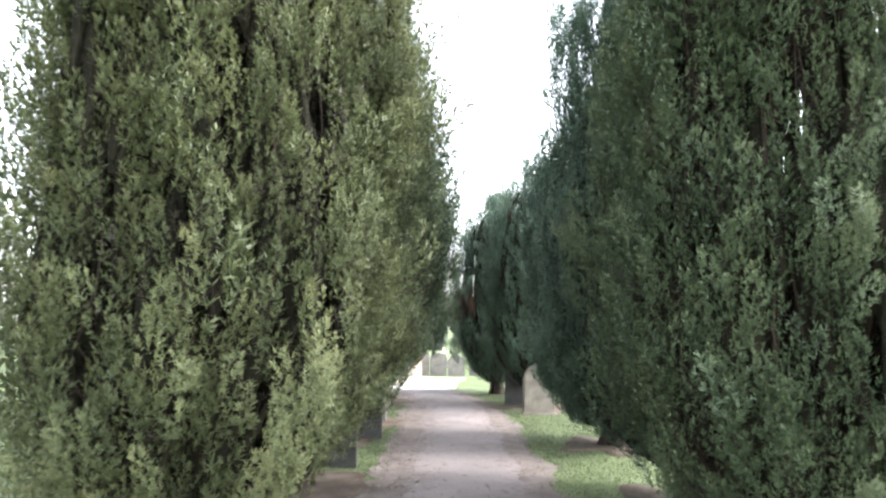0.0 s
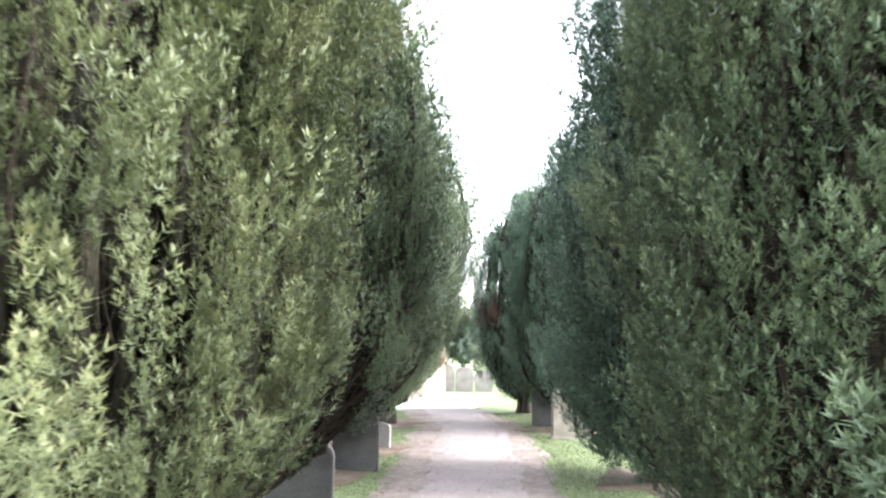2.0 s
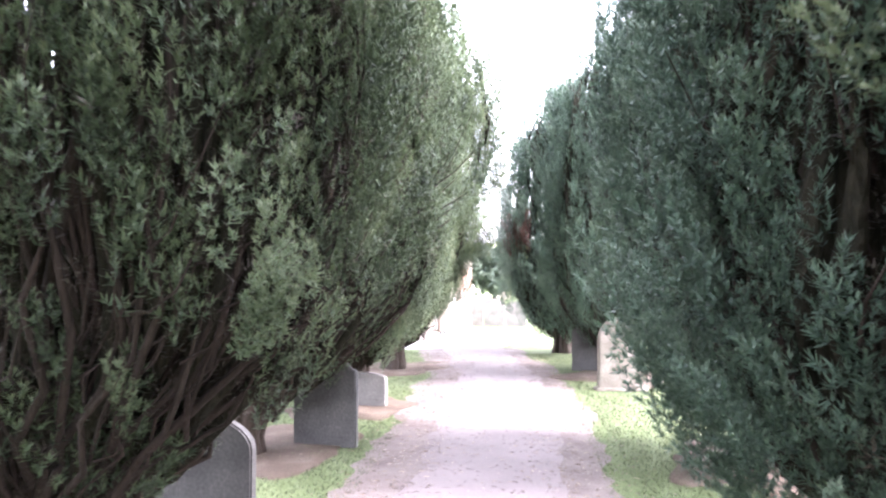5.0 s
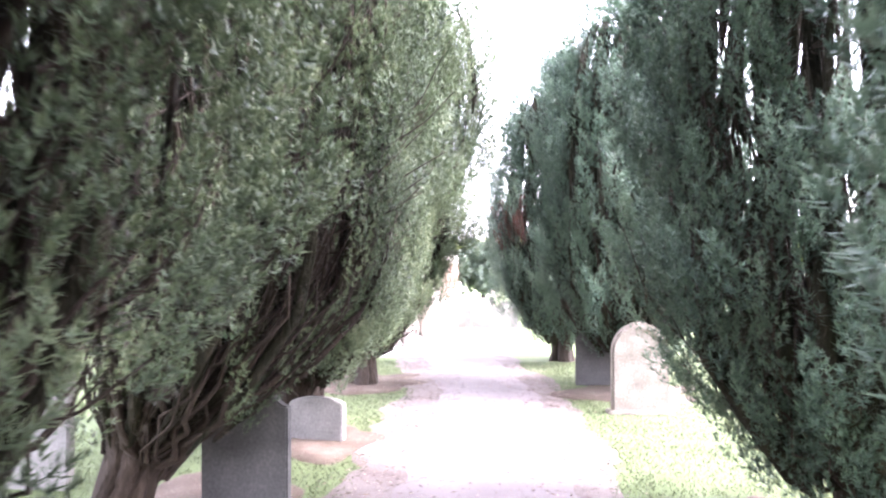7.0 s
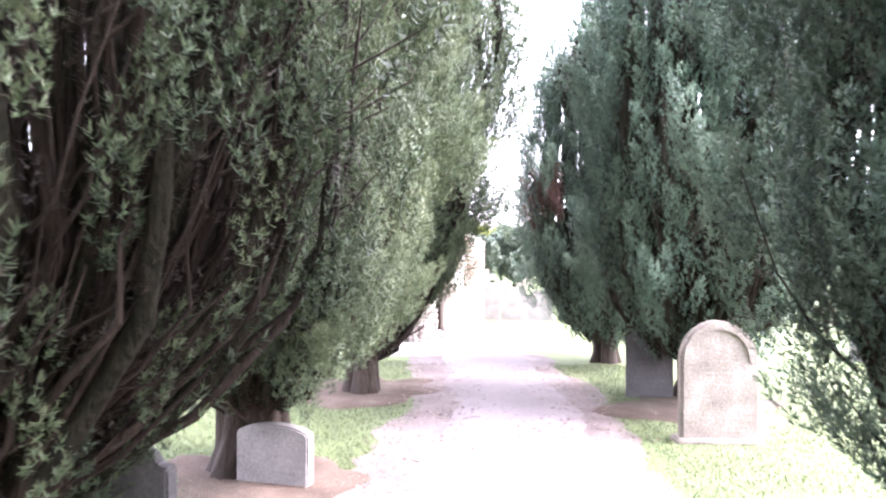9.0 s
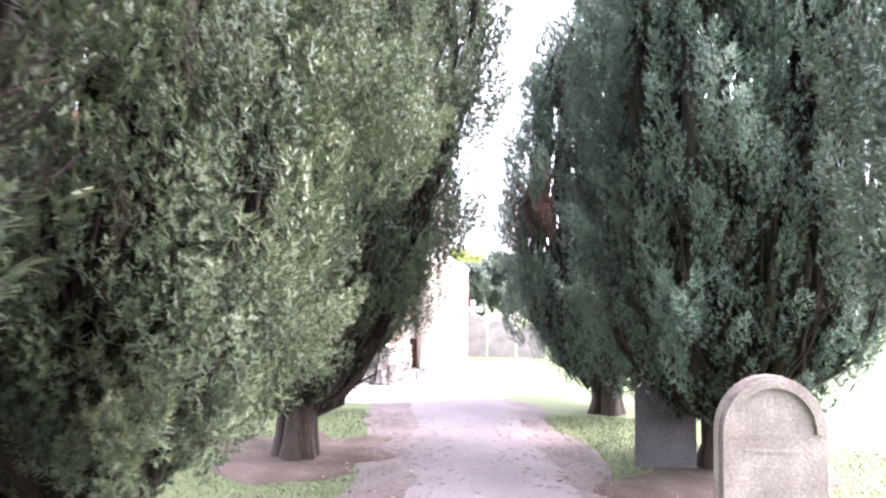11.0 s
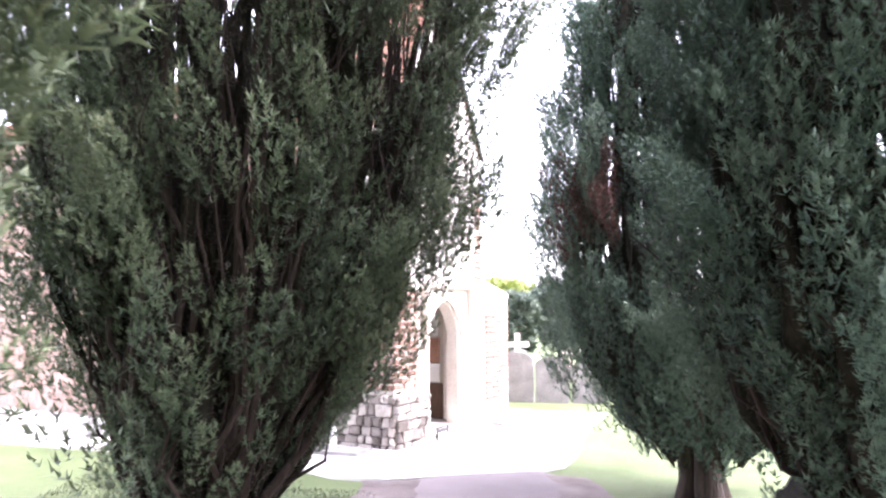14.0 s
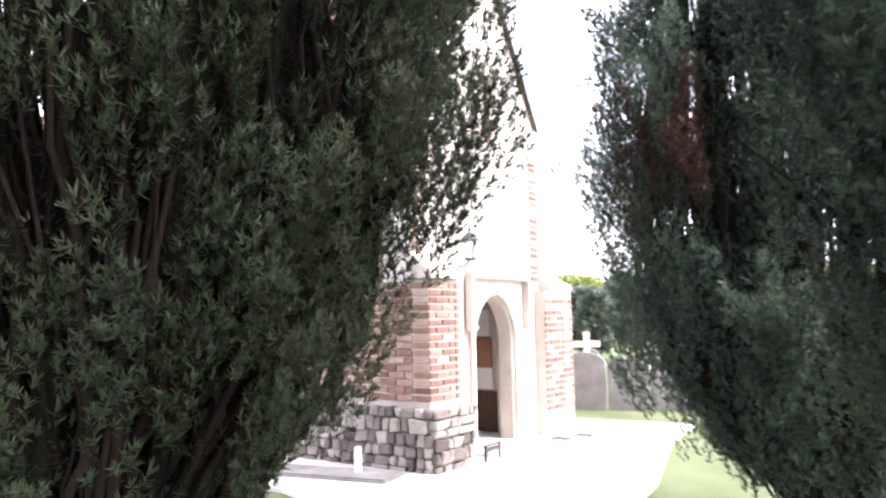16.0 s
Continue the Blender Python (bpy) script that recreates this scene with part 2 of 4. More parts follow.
# ---- yews ----
def sprig(rng, needles, length, needle, width):
    """One upright shoot: needles set round a stem. Vertices and triangles."""
    s = rng.random(needles) ** 0.8
    th = rng.random(needles) * 2 * np.pi
    ring = np.stack([np.cos(th), np.sin(th), 0 * th], 1)
    up = np.array([0, 0, 1.0])
    side = np.stack([-np.sin(th), np.cos(th), 0.6 * (rng.random(needles) - 0.5)], 1)
    out = ring + up * (0.05 + 0.75 * s + 0.4 * (rng.random(needles) - 0.5))[:, None]
    base = ring * 0.006 + up * (s * length)[:, None]
    out /= np.linalg.norm(out, axis=1)[:, None]
    ln = needle * (0.75 + 0.5 * rng.random(needles))
    tip = base + out * ln[:, None]
    mid = base + out * (0.2 * ln)[:, None]
    w = width * (0.8 + 0.4 * rng.random(needles))
    v = np.stack([mid - side * w[:, None] * 0.5, mid + side * w[:, None] * 0.5, tip], 1).reshape(-1, 3)
    f = np.arange(len(v)).reshape(-1, 3)
    return v, f, np.full(len(v), 0.5)


def unit(v):
    return v / (np.linalg.norm(v, axis=-1, keepdims=True) + 1e-9)


def plume(rng, heads, needles, length, radius, needle, width):
    """An upright spindle of brush-like shoot heads swept upwards. Vertices, triangles and a tone, light at the tips."""
    i = np.arange(heads)
    s = ((i + rng.random(heads)) / heads) ** 0.85
    th = i * 2.39996 + rng.normal(0, 0.35, heads)
    ring = np.stack([np.cos(th), np.sin(th), 0 * th], 1)
    up = np.array([0, 0, 1.0])
    rad = radius * (0.25 + 0.75 * np.sin(np.pi * (0.93 * s) ** 0.85)) * (0.6 + 0.6 * rng.random(heads))
    bend = 0.12 * length * np.stack([np.sin(2.2 * s), np.cos(2.2 * s) - 1, 0 * s], 1)
    c = ring * rad[:, None] + up * (s * length)[:, None] + bend
    axis = unit(ring * (0.75 - 0.5 * s)[:, None] + up + rng.normal(0, 0.14, (heads, 3)))
    a = unit(np.cross(axis, np.array([0.3, 0.5, 0.1])))
    b = np.cross(axis, a)
    size = 0.75 + 0.5 * rng.random(heads)
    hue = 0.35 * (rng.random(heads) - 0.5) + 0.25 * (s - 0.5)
    ph = np.arange(needles)[None] * 2.39996 + rng.random((heads, 1)) * 6.28 + rng.normal(0, 0.3, (heads, needles))
    along = rng.random((heads, needles))
    tilt = 1.25 - 0.8 * along + rng.normal(0, 0.15, (heads, needles))
    across = np.cos(ph)[..., None] * a[:, None] + np.sin(ph)[..., None] * b[:, None]
    d = axis[:, None] * np.cos(tilt)[..., None] + across * np.sin(tilt)[..., None]
    side = unit(np.cross(d, up + 0.2 * axis[:, None]) + rng.normal(0, 0.25, d.shape))
    ln = (needle * size)[:, None] * (0.8 + 0.4 * rng.random((heads, needles)))
    w = width * (0.8 + 0.4 * rng.random((heads, needles, 1)))
    low = c[:, None] + axis[:, None] * (1.3 * needle * size[:, None] * (along - 0.5))[..., None] + d * 0.003
    v = np.stack([low - side * w * 0.5, low + side * w * 0.5, low + d * ln[..., None]], 2)
    # pale young tips; dark feet put the shade between needles into the tone
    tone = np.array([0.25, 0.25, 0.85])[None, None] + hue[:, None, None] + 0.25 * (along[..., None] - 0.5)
    return v.reshape(-1, 3), np.arange(heads * needles * 3).reshape(-1, 3), tone.ravel()


def scatter(shapes, pos, axis, size, rng, hue=None):
    """Copies of the shapes at pos, leaning along axis: joined vertices, triangles and tones."""
    n, pick = len(pos), rng.integers(0, len(shapes), len(pos))
    axis = unit(axis)
    spin = rng.random(n) * 2 * np.pi
    ref = np.stack([np.cos(spin), np.sin(spin), 0.05 * np.ones(n)], 1)
    a = unit(np.cross(axis, ref))
    b = np.cross(axis, a)
    t = np.stack([s[0] for s in shapes])[pick]
    v = pos[:, None] + size[:, None, None] * (t[..., 0:1] * a[:, None] + t[..., 1:2] * b[:, None] + t[..., 2:3] * axis[:, None])
    k = t.shape[1]
    hue = rng.random(n) if hue is None else hue
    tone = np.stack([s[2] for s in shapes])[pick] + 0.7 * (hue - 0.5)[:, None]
    f = shapes[0][1][None] + (np.arange(n) * k)[:, None, None]
    return v.reshape(-1, 3), f.reshape(-1, 3), np.clip(tone, 0, 1).ravel()


def profile(z, tall, wide_at, base, taper=0.10):
    """Radius of a crown, as a share of its greatest, at height z."""
    low = np.clip((z - base) / (wide_at - base), 0, 1)
    low = 0.20 + 0.80 * np.sin(low * np.pi / 2) ** 0.85
    high = np.clip((z - wide_at) / (tall - wide_at), 0, 1)
    high = (1 - taper * high) * np.clip(1 - high ** 4, 0, 1) ** 0.5
    return np.where(z < wide_at, low, high)


def yew(x, y, trunk, r, tall, mat, label, seed, wide_at=2.7, base=0.45, ground=0.0, bare=0.1, bare_to=1.8, rust=None, spires=0, heart=330, sprays=8, gaps=0.10, taper=0.10, trunk_r=0.16, limbs=120):
    """An Irish yew: a fluted trunk, a sheaf of upright limbs, upright bundles of dead twigs inside, coloured dark for
    shade, and a skin of upright plumes of needles.
    """
    rng = np.random.default_rng(seed)
    tree = empty("yew_tree", pose(trunk[0], trunk[1], ground), label, "tree", "yews along the path")
    off = np.array([x - trunk[0], y - trunk[1], 0])

    def leaned(p):
        """Shifts points of the crown from the trunk's foot to the crown's middle."""
        p = np.asarray(p, float)
        return p + off * np.clip(p[..., 2:3] / 1.5, 0.25, 1)

    # trunk: a fluted bundle of stems
    pieces = [tube([np.array([0, 0, -0.12]), np.array([0, 0, 0.1]), off * 0.10 + [0, 0, 0.45], off * 0.25 + [0, 0, 0.9]], [trunk_r * 1.1, trunk_r * 0.85, trunk_r * 0.75, trunk_r * 0.3], 14, rng, 0.25)]
    for i in range(9):
        th = 2 * math.pi * (i + 0.6 * rng.random()) / 9
        d = np.array([math.cos(th), math.sin(th), 0])
        flare = 0.35 + 0.5 * rng.random()
        pts = [d * trunk_r * 1.05 + [0, 0, -0.1], d * trunk_r * 0.8 + [0, 0, 0.18], d * trunk_r * 0.78 + off * 0.12 + [0, 0, 0.5],
               d * (trunk_r * 0.8 + 0.25 * flare) + off * 0.3 + [0, 0, 0.95], d * (trunk_r + 0.55 * flare) + off * 0.6 + [0, 0, 1.6], d * (trunk_r + 0.7 * flare) + off * 0.95 + [0, 0, 2.4]]
        pts = [p + (rng.random(3) - 0.5) * 0.05 for p in pts]
        q = trunk_r * (0.32 + 0.2 * rng.random())
        pieces.append(tube(pts, [q * 1.5, q * 1.1, q, q * 0.85, q * 0.6, q * 0.35], 8, rng, 0.3))
    v, f = joined(pieces)
    arrays("trunk", v, f, BARK, tree, "fluted brown yew trunk", True)
    # lumps of the surface, long in height
    amp = rng.random((9, 3)) * 2 * np.pi

    def radius(th, z):
        w = 0.055 * np.sin(5 * th + amp[0, 0] + 0.6 * z) + 0.045 * np.sin(9 * th + amp[1, 0] - 0.5 * z) + 0.04 * np.sin(3 * th + amp[2, 0] + 1.1 * z)
        w += 0.03 * np.sin(14 * th + amp[3, 0] + 0.9 * np.sin(1.3 * z)) + 0.03 * np.sin(2.3 * z + amp[4, 0])
        return r * profile(z, tall, wide_at, base, taper) * (1 + w)

    # limbs
    pieces = []
    for i in range(limbs):
        th = rng.random() * 2 * np.pi
        top = base + 0.8 + rng.random() * (tall - base - 1.2)
        reach = 0.25 + 0.62 * rng.random() ** 0.7
        pts, n = [], 8
        for k in range(n):
            s = k / (n - 1)
            z = 0.35 + (top - 0.35) * s
            rr = min(reach * r * math.sin(min(1, s * 1.5) * math.pi / 2) ** 1.2, float(radius(th, z)) * 0.76)
            pts.append(np.array([math.cos(th) * rr, math.sin(th) * rr, z]) + (rng.random(3) - 0.5) * 0.15)
        thick = 0.010 + 0.024 * rng.random() ** 1.5
        pieces.append(tube(leaned(np.array(pts)), np.linspace(thick, 0.005, n), 5))
    # thin bare twigs in the thinned lower part
    for i in range(int(420 * bare)):
        th = rng.random() * 2 * np.pi
        z = base + 0.05 + bare_to * rng.random()
        rr = float(radius(th, z))
        s0 = 0.45 + 0.3 * rng.random()
        s1 = min(1.02, s0 + 0.2 + 0.3 * rng.random())
        lift = 0.2 + 0.6 * rng.random()
        pts = [np.array([math.cos(th + 0.2 * q) * rr * (s0 + (s1 - s0) * q), math.sin(th + 0.2 * q) * rr * (s0 + (s1 - s0) * q), z + lift * q * q]) + (rng.random(3) - 0.5) * 0.05 for q in (0, 0.35, 0.7, 1.0)]
        pieces.append(tube(leaned(np.array(pts)), [0.009, 0.007, 0.005, 0.003], 4))
    v, f = joined(pieces)
    arrays("limb_sheaf", v, f, BARK, tree, "sheaf of upright brown limbs", True)

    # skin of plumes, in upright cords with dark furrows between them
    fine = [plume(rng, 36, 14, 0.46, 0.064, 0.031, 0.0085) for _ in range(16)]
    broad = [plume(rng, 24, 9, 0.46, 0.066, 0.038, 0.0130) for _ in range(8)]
    near, far = [], []
    open_side = math.radians(-48 if x < 0.5 else 228)
    count = int(2 * math.pi * r / 0.146)
    for c in range(count):
        a0 = open_side + (c + 0.7 * rng.random()) / count * 2 * math.pi
        facing = abs((a0 - open_side + math.pi) % (2 * math.pi) - math.pi) < math.radians(90)
        deep0, hue0, wave = 0.20 * rng.random() ** 1.3, rng.random(), rng.random() * 6.28
        z = base - 0.05 + 0.3 * rng.random()
        while z < tall - 0.15:
            small = facing and z < 3.7
            size = (0.72 + 0.62 * rng.random()) * (1.0 if small else 1.5)
            share = float(profile(z, tall, wide_at, base, taper))
            thin = gaps + (bare if z < base + bare_to else 0) * (1.15 - (z - base) / bare_to * 0.6)
            if rng.random() > thin and rng.random() < share * 1.35:
                a = a0 + 0.05 * math.sin(1.4 * z + wave) + rng.normal(0, 0.012)
                zz = z + rng.normal(0, 0.05)
                out = (0.5 if zz < wide_at * 0.6 else 0.2) * (0.6 + 0.8 * rng.random())
                rad = max(0.08, float(radius(a, min(zz + 0.3 * size, tall - 0.1))) - deep0 - 0.07 - 0.3 * size * out - 0.09 * rng.random() ** 2)
                (near if small else far).append((math.cos(a) * rad, math.sin(a) * rad, zz, math.cos(a) * out + rng.normal(0, 0.13), math.sin(a) * out + rng.normal(0, 0.13), size, 0.45 * hue0 + 0.55 * rng.random()))
            z += size * (0.25 + 0.09 * rng.random())
    # plumes further in, their darker hue standing for the shade there
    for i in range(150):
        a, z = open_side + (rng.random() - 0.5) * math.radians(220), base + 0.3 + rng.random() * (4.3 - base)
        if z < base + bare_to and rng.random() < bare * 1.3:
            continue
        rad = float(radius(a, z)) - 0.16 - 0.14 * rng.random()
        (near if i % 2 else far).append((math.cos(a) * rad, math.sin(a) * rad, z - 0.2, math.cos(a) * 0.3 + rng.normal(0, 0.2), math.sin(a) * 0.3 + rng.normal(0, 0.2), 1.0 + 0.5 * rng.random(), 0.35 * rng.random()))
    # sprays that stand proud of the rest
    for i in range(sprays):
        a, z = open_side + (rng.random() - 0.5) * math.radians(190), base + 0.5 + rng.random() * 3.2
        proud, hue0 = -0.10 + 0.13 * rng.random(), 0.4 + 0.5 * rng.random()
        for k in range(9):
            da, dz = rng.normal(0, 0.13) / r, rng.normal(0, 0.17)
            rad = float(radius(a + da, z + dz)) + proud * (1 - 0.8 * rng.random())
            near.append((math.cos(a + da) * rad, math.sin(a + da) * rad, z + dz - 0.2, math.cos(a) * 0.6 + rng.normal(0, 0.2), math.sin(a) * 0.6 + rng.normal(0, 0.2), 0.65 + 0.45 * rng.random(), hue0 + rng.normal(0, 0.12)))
    # loose spires above the crown
    for i in range(spires):
        a, z0, rr = open_side + (rng.random() - 0.5) * 3.4, tall - 1.15 + 0.5 * rng.random(), r * (0.35 + 0.6 * rng.random())
        hi = 0.7 + 1.0 * rng.random()
        for k in range(int(hi / 0.11)):
            s = k * 0.11 / hi
            near.append((math.cos(a) * rr + rng.normal(0, 0.05 * (1.1 - s)), math.sin(a) * rr + rng.normal(0, 0.05 * (1.1 - s)), z0 + hi * s, rng.normal(0, 0.15), rng.normal(0, 0.15), 0.95 - 0.4 * s, 0.3 + 0.3 * rng.random()))
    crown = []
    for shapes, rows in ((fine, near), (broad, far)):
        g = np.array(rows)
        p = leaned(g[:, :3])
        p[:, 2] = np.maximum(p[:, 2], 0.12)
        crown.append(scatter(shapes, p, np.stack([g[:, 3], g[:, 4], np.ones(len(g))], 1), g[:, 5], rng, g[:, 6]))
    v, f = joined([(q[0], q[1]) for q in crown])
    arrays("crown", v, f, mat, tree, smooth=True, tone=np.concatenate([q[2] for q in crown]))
    # heart of the crown: upright twig bundles, shade put into their dark colour, with chinks between them
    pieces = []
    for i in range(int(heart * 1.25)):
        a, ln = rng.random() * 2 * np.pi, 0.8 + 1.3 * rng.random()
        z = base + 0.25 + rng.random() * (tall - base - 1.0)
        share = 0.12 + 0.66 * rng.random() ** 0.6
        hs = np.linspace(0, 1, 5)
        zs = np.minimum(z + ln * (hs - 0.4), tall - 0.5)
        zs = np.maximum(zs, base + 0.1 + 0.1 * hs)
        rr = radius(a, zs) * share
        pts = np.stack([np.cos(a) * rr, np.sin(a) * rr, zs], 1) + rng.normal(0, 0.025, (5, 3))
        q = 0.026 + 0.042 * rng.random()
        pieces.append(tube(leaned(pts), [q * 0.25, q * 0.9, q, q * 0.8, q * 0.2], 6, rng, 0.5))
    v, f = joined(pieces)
    arrays("inner_mass", v, f, INNER, tree, "heart of the yew, crown shade put in its dark colour")
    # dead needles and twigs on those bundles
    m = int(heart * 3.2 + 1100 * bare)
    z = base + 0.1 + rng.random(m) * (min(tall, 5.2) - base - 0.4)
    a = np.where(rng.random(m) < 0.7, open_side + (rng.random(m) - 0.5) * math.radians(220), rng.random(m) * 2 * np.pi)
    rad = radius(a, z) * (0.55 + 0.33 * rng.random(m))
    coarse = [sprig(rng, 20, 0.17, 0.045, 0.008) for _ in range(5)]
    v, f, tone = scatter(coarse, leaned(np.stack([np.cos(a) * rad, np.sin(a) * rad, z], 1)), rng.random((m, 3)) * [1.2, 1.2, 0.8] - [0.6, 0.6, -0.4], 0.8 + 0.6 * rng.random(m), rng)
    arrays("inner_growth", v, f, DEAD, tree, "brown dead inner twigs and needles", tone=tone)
    if rust:
        ra, rz, rs = rust
        m = 17
        a = ra + (rng.random(m) - 0.5) * rs / r
        z = rz + (rng.random(m) - 0.5) * 1.3 * rs
        rad = radius(a, z) - 0.06 * rng.random(m)
        p = leaned(np.stack([np.cos(a) * rad, np.sin(a) * rad, z - 0.2], 1))
        v, f, tone = scatter(fine, p, np.stack([np.cos(a) * 0.3, np.sin(a) * 0.3, np.ones(m)], 1) + rng.normal(0, 0.12, (m, 3)), 0.7 + 0.4 * rng.random(m), rng)
        arrays("dead_patch", v, f, RUST, tree, "patch of rust-red dead needles", True, tone)
    return tree


def slope(y):
    """Height of the ground along the walk."""
    s = min(max((10.0 - y) / 12.0, 0.0), 1.0)
    return 0.24 * s * s * (3 - 2 * s)


# ---- ground ----
def centre(y):
    """Middle of the path, x by y."""
    ys = (-30, 2, 9.6, 14, 18, 20.4, 23)
    xs = (1.6, 1.25, 0.80, 0.42, -0.03, -0.62, -1.45)
    return float(np.interp(y, ys, xs))


def ground_sheet():
    xs = np.concatenate([np.linspace(-400, -14, 14), np.linspace(-12, 14, 66), np.linspace(16, 400, 14)])
    ys = np.concatenate([np.linspace(-300, -12, 12), np.linspace(-10, 40, 110), np.linspace(43, 700, 22)])
    gx, gy = np.meshgrid(xs, ys, indexing="ij")
    gz = np.zeros_like(gx)
    for i in range(gx.shape[0]):
        for j in range(gx.shape[1]):
            yy, xx = gy[i, j], gx[i, j]
            d = abs(xx - centre(yy))
            bump = 0.05 * noise.noise((xx * 0.6, yy * 0.6, 0)) * min(1, max(0, d - 1.2))
            gz[i, j] = slope(yy) + bump * (1 if yy < 20.5 else 0.4) - 0.015
    v = np.stack([gx, gy, gz], -1).reshape(-1, 3)
    nj = gx.shape[1]
    i, j = np.meshgrid(np.arange(gx.shape[0] - 1), np.arange(nj - 1), indexing="ij")
    a = (i * nj + j).ravel()
    return tagged(arrays("ground", v, np.stack([a, a + nj, a + nj + 1, a + 1], 1), GRASS, smooth=True), "mown churchyard grass over slightly uneven ground", "ground", kind="structure")


def strip(name, y0, y1, left, right, height, mat, label, ragged=0.1, seed=0, cat="path"):
    """A strip along the path between offsets left and right of its middle, with ragged edges."""
    rng = random.Random(seed)
    n = int((y1 - y0) / 0.16)
    v, m = [], 7
    for k in range(n + 1):
        y = y0 + (y1 - y0) * k / n
        c = centre(y)
        l = left + ragged * (1.6 * noise.noise((y * 0.7, seed, 0)) + noise.noise((y * 3.1, seed, 1)) + 0.4 * (rng.random() - 0.5))
        r = right + ragged * (1.6 * noise.noise((y * 0.7, seed, 5)) + noise.noise((y * 3.1, seed, 6)) + 0.4 * (rng.random() - 0.5))
        for q in range(m):
            s = q / (m - 1)
            v.append((c + l + (r - l) * s, y, slope(y) + height * (math.sin(math.pi * min(1, max(0.0, s))) ** 0.5 if 0 < q < m - 1 else -1.5)))
    a = np.array([[k * m + q for q in range(m - 1)] for k in range(n)]).ravel()
    return tagged(arrays(name, np.array(v), np.stack([a, a + 1, a + m + 1, a + m], 1), mat, smooth=True), label, cat, kind="structure")


ground_sheet()
strip("dirt_verge", -12, 22.5, -1.2, 1.14, 0.004, DIRT, "brown soil and needle litter beside the path", 0.16, 3, "soil")
strip("path", -12, 22.6, -0.88, 0.92, 0.018, ASPHALT, "worn pinkish grey asphalt path littered with needles", 0.10, 8)


def patch(name, cx, cy, rx, ry, height, mat, label, seed, cat, wob=0.18, n=44):
    """A flat patch of ground with a wavy outline."""
    v = [(cx, cy, slope(cy) + height)]
    for k in range(n):
        a = 2 * math.pi * k / n
        w = 1 + wob * noise.noise((math.cos(a) * 1.5 + seed, math.sin(a) * 1.5, seed)) * 2
        v.append((cx + rx * w * math.cos(a), cy + ry * w * math.sin(a), slope(cy + ry * w * math.sin(a)) - 0.03))
        v.append((cx + 0.93 * rx * w * math.cos(a), cy + 0.93 * ry * w * math.sin(a), slope(cy + 0.93 * ry * w * math.sin(a)) + height))
    f = []
    for k in range(n):
        o0, i0, o1, i1 = 1 + 2 * k, 2 + 2 * k, 1 + 2 * ((k + 1) % n), 2 + 2 * ((k + 1) % n)
        f += [(0, i0, i1), (i0, o0, o1), (i0, o1, i1)]
    return tagged(arrays(name, np.array(v), np.array(f), mat), label, cat, kind="structure")


def pavement():
    """Pale paving before the porch, meeting the path."""
    pts = [(-14, 22.8), (-3.6, 22.3), (-2.6, 21.75), (-2.0, 21.75), (-1.3, 22.2), (-0.7, 22.55), (-0.42, 22.95), (-0.36, 23.6), (-0.45, 25.9), (-0.3, 27.6), (-1.9, 27.75), (-2.4, 28.0), (-14, 28.0)]
    bm = bmesh.new()
    top = [bm.verts.new((x, y, 0.022)) for x, y in pts]
    low = [bm.verts.new((x, y, -0.05)) for x, y in pts]
    bm.faces.new(top)
    for k in range(len(pts)):
        j = (k + 1) % len(pts)
        bm.faces.new((top[j], top[k], low[k], low[j]))
    bmesh.ops.recalc_face_normals(bm, faces=bm.faces)
    bmesh.ops.triangulate(bm, faces=bm.faces)
    return tagged(mesh_object("pavement", bm, PAVING), "pale gravelled paving in front of the church porch", "paving", kind="structure")


pavement()
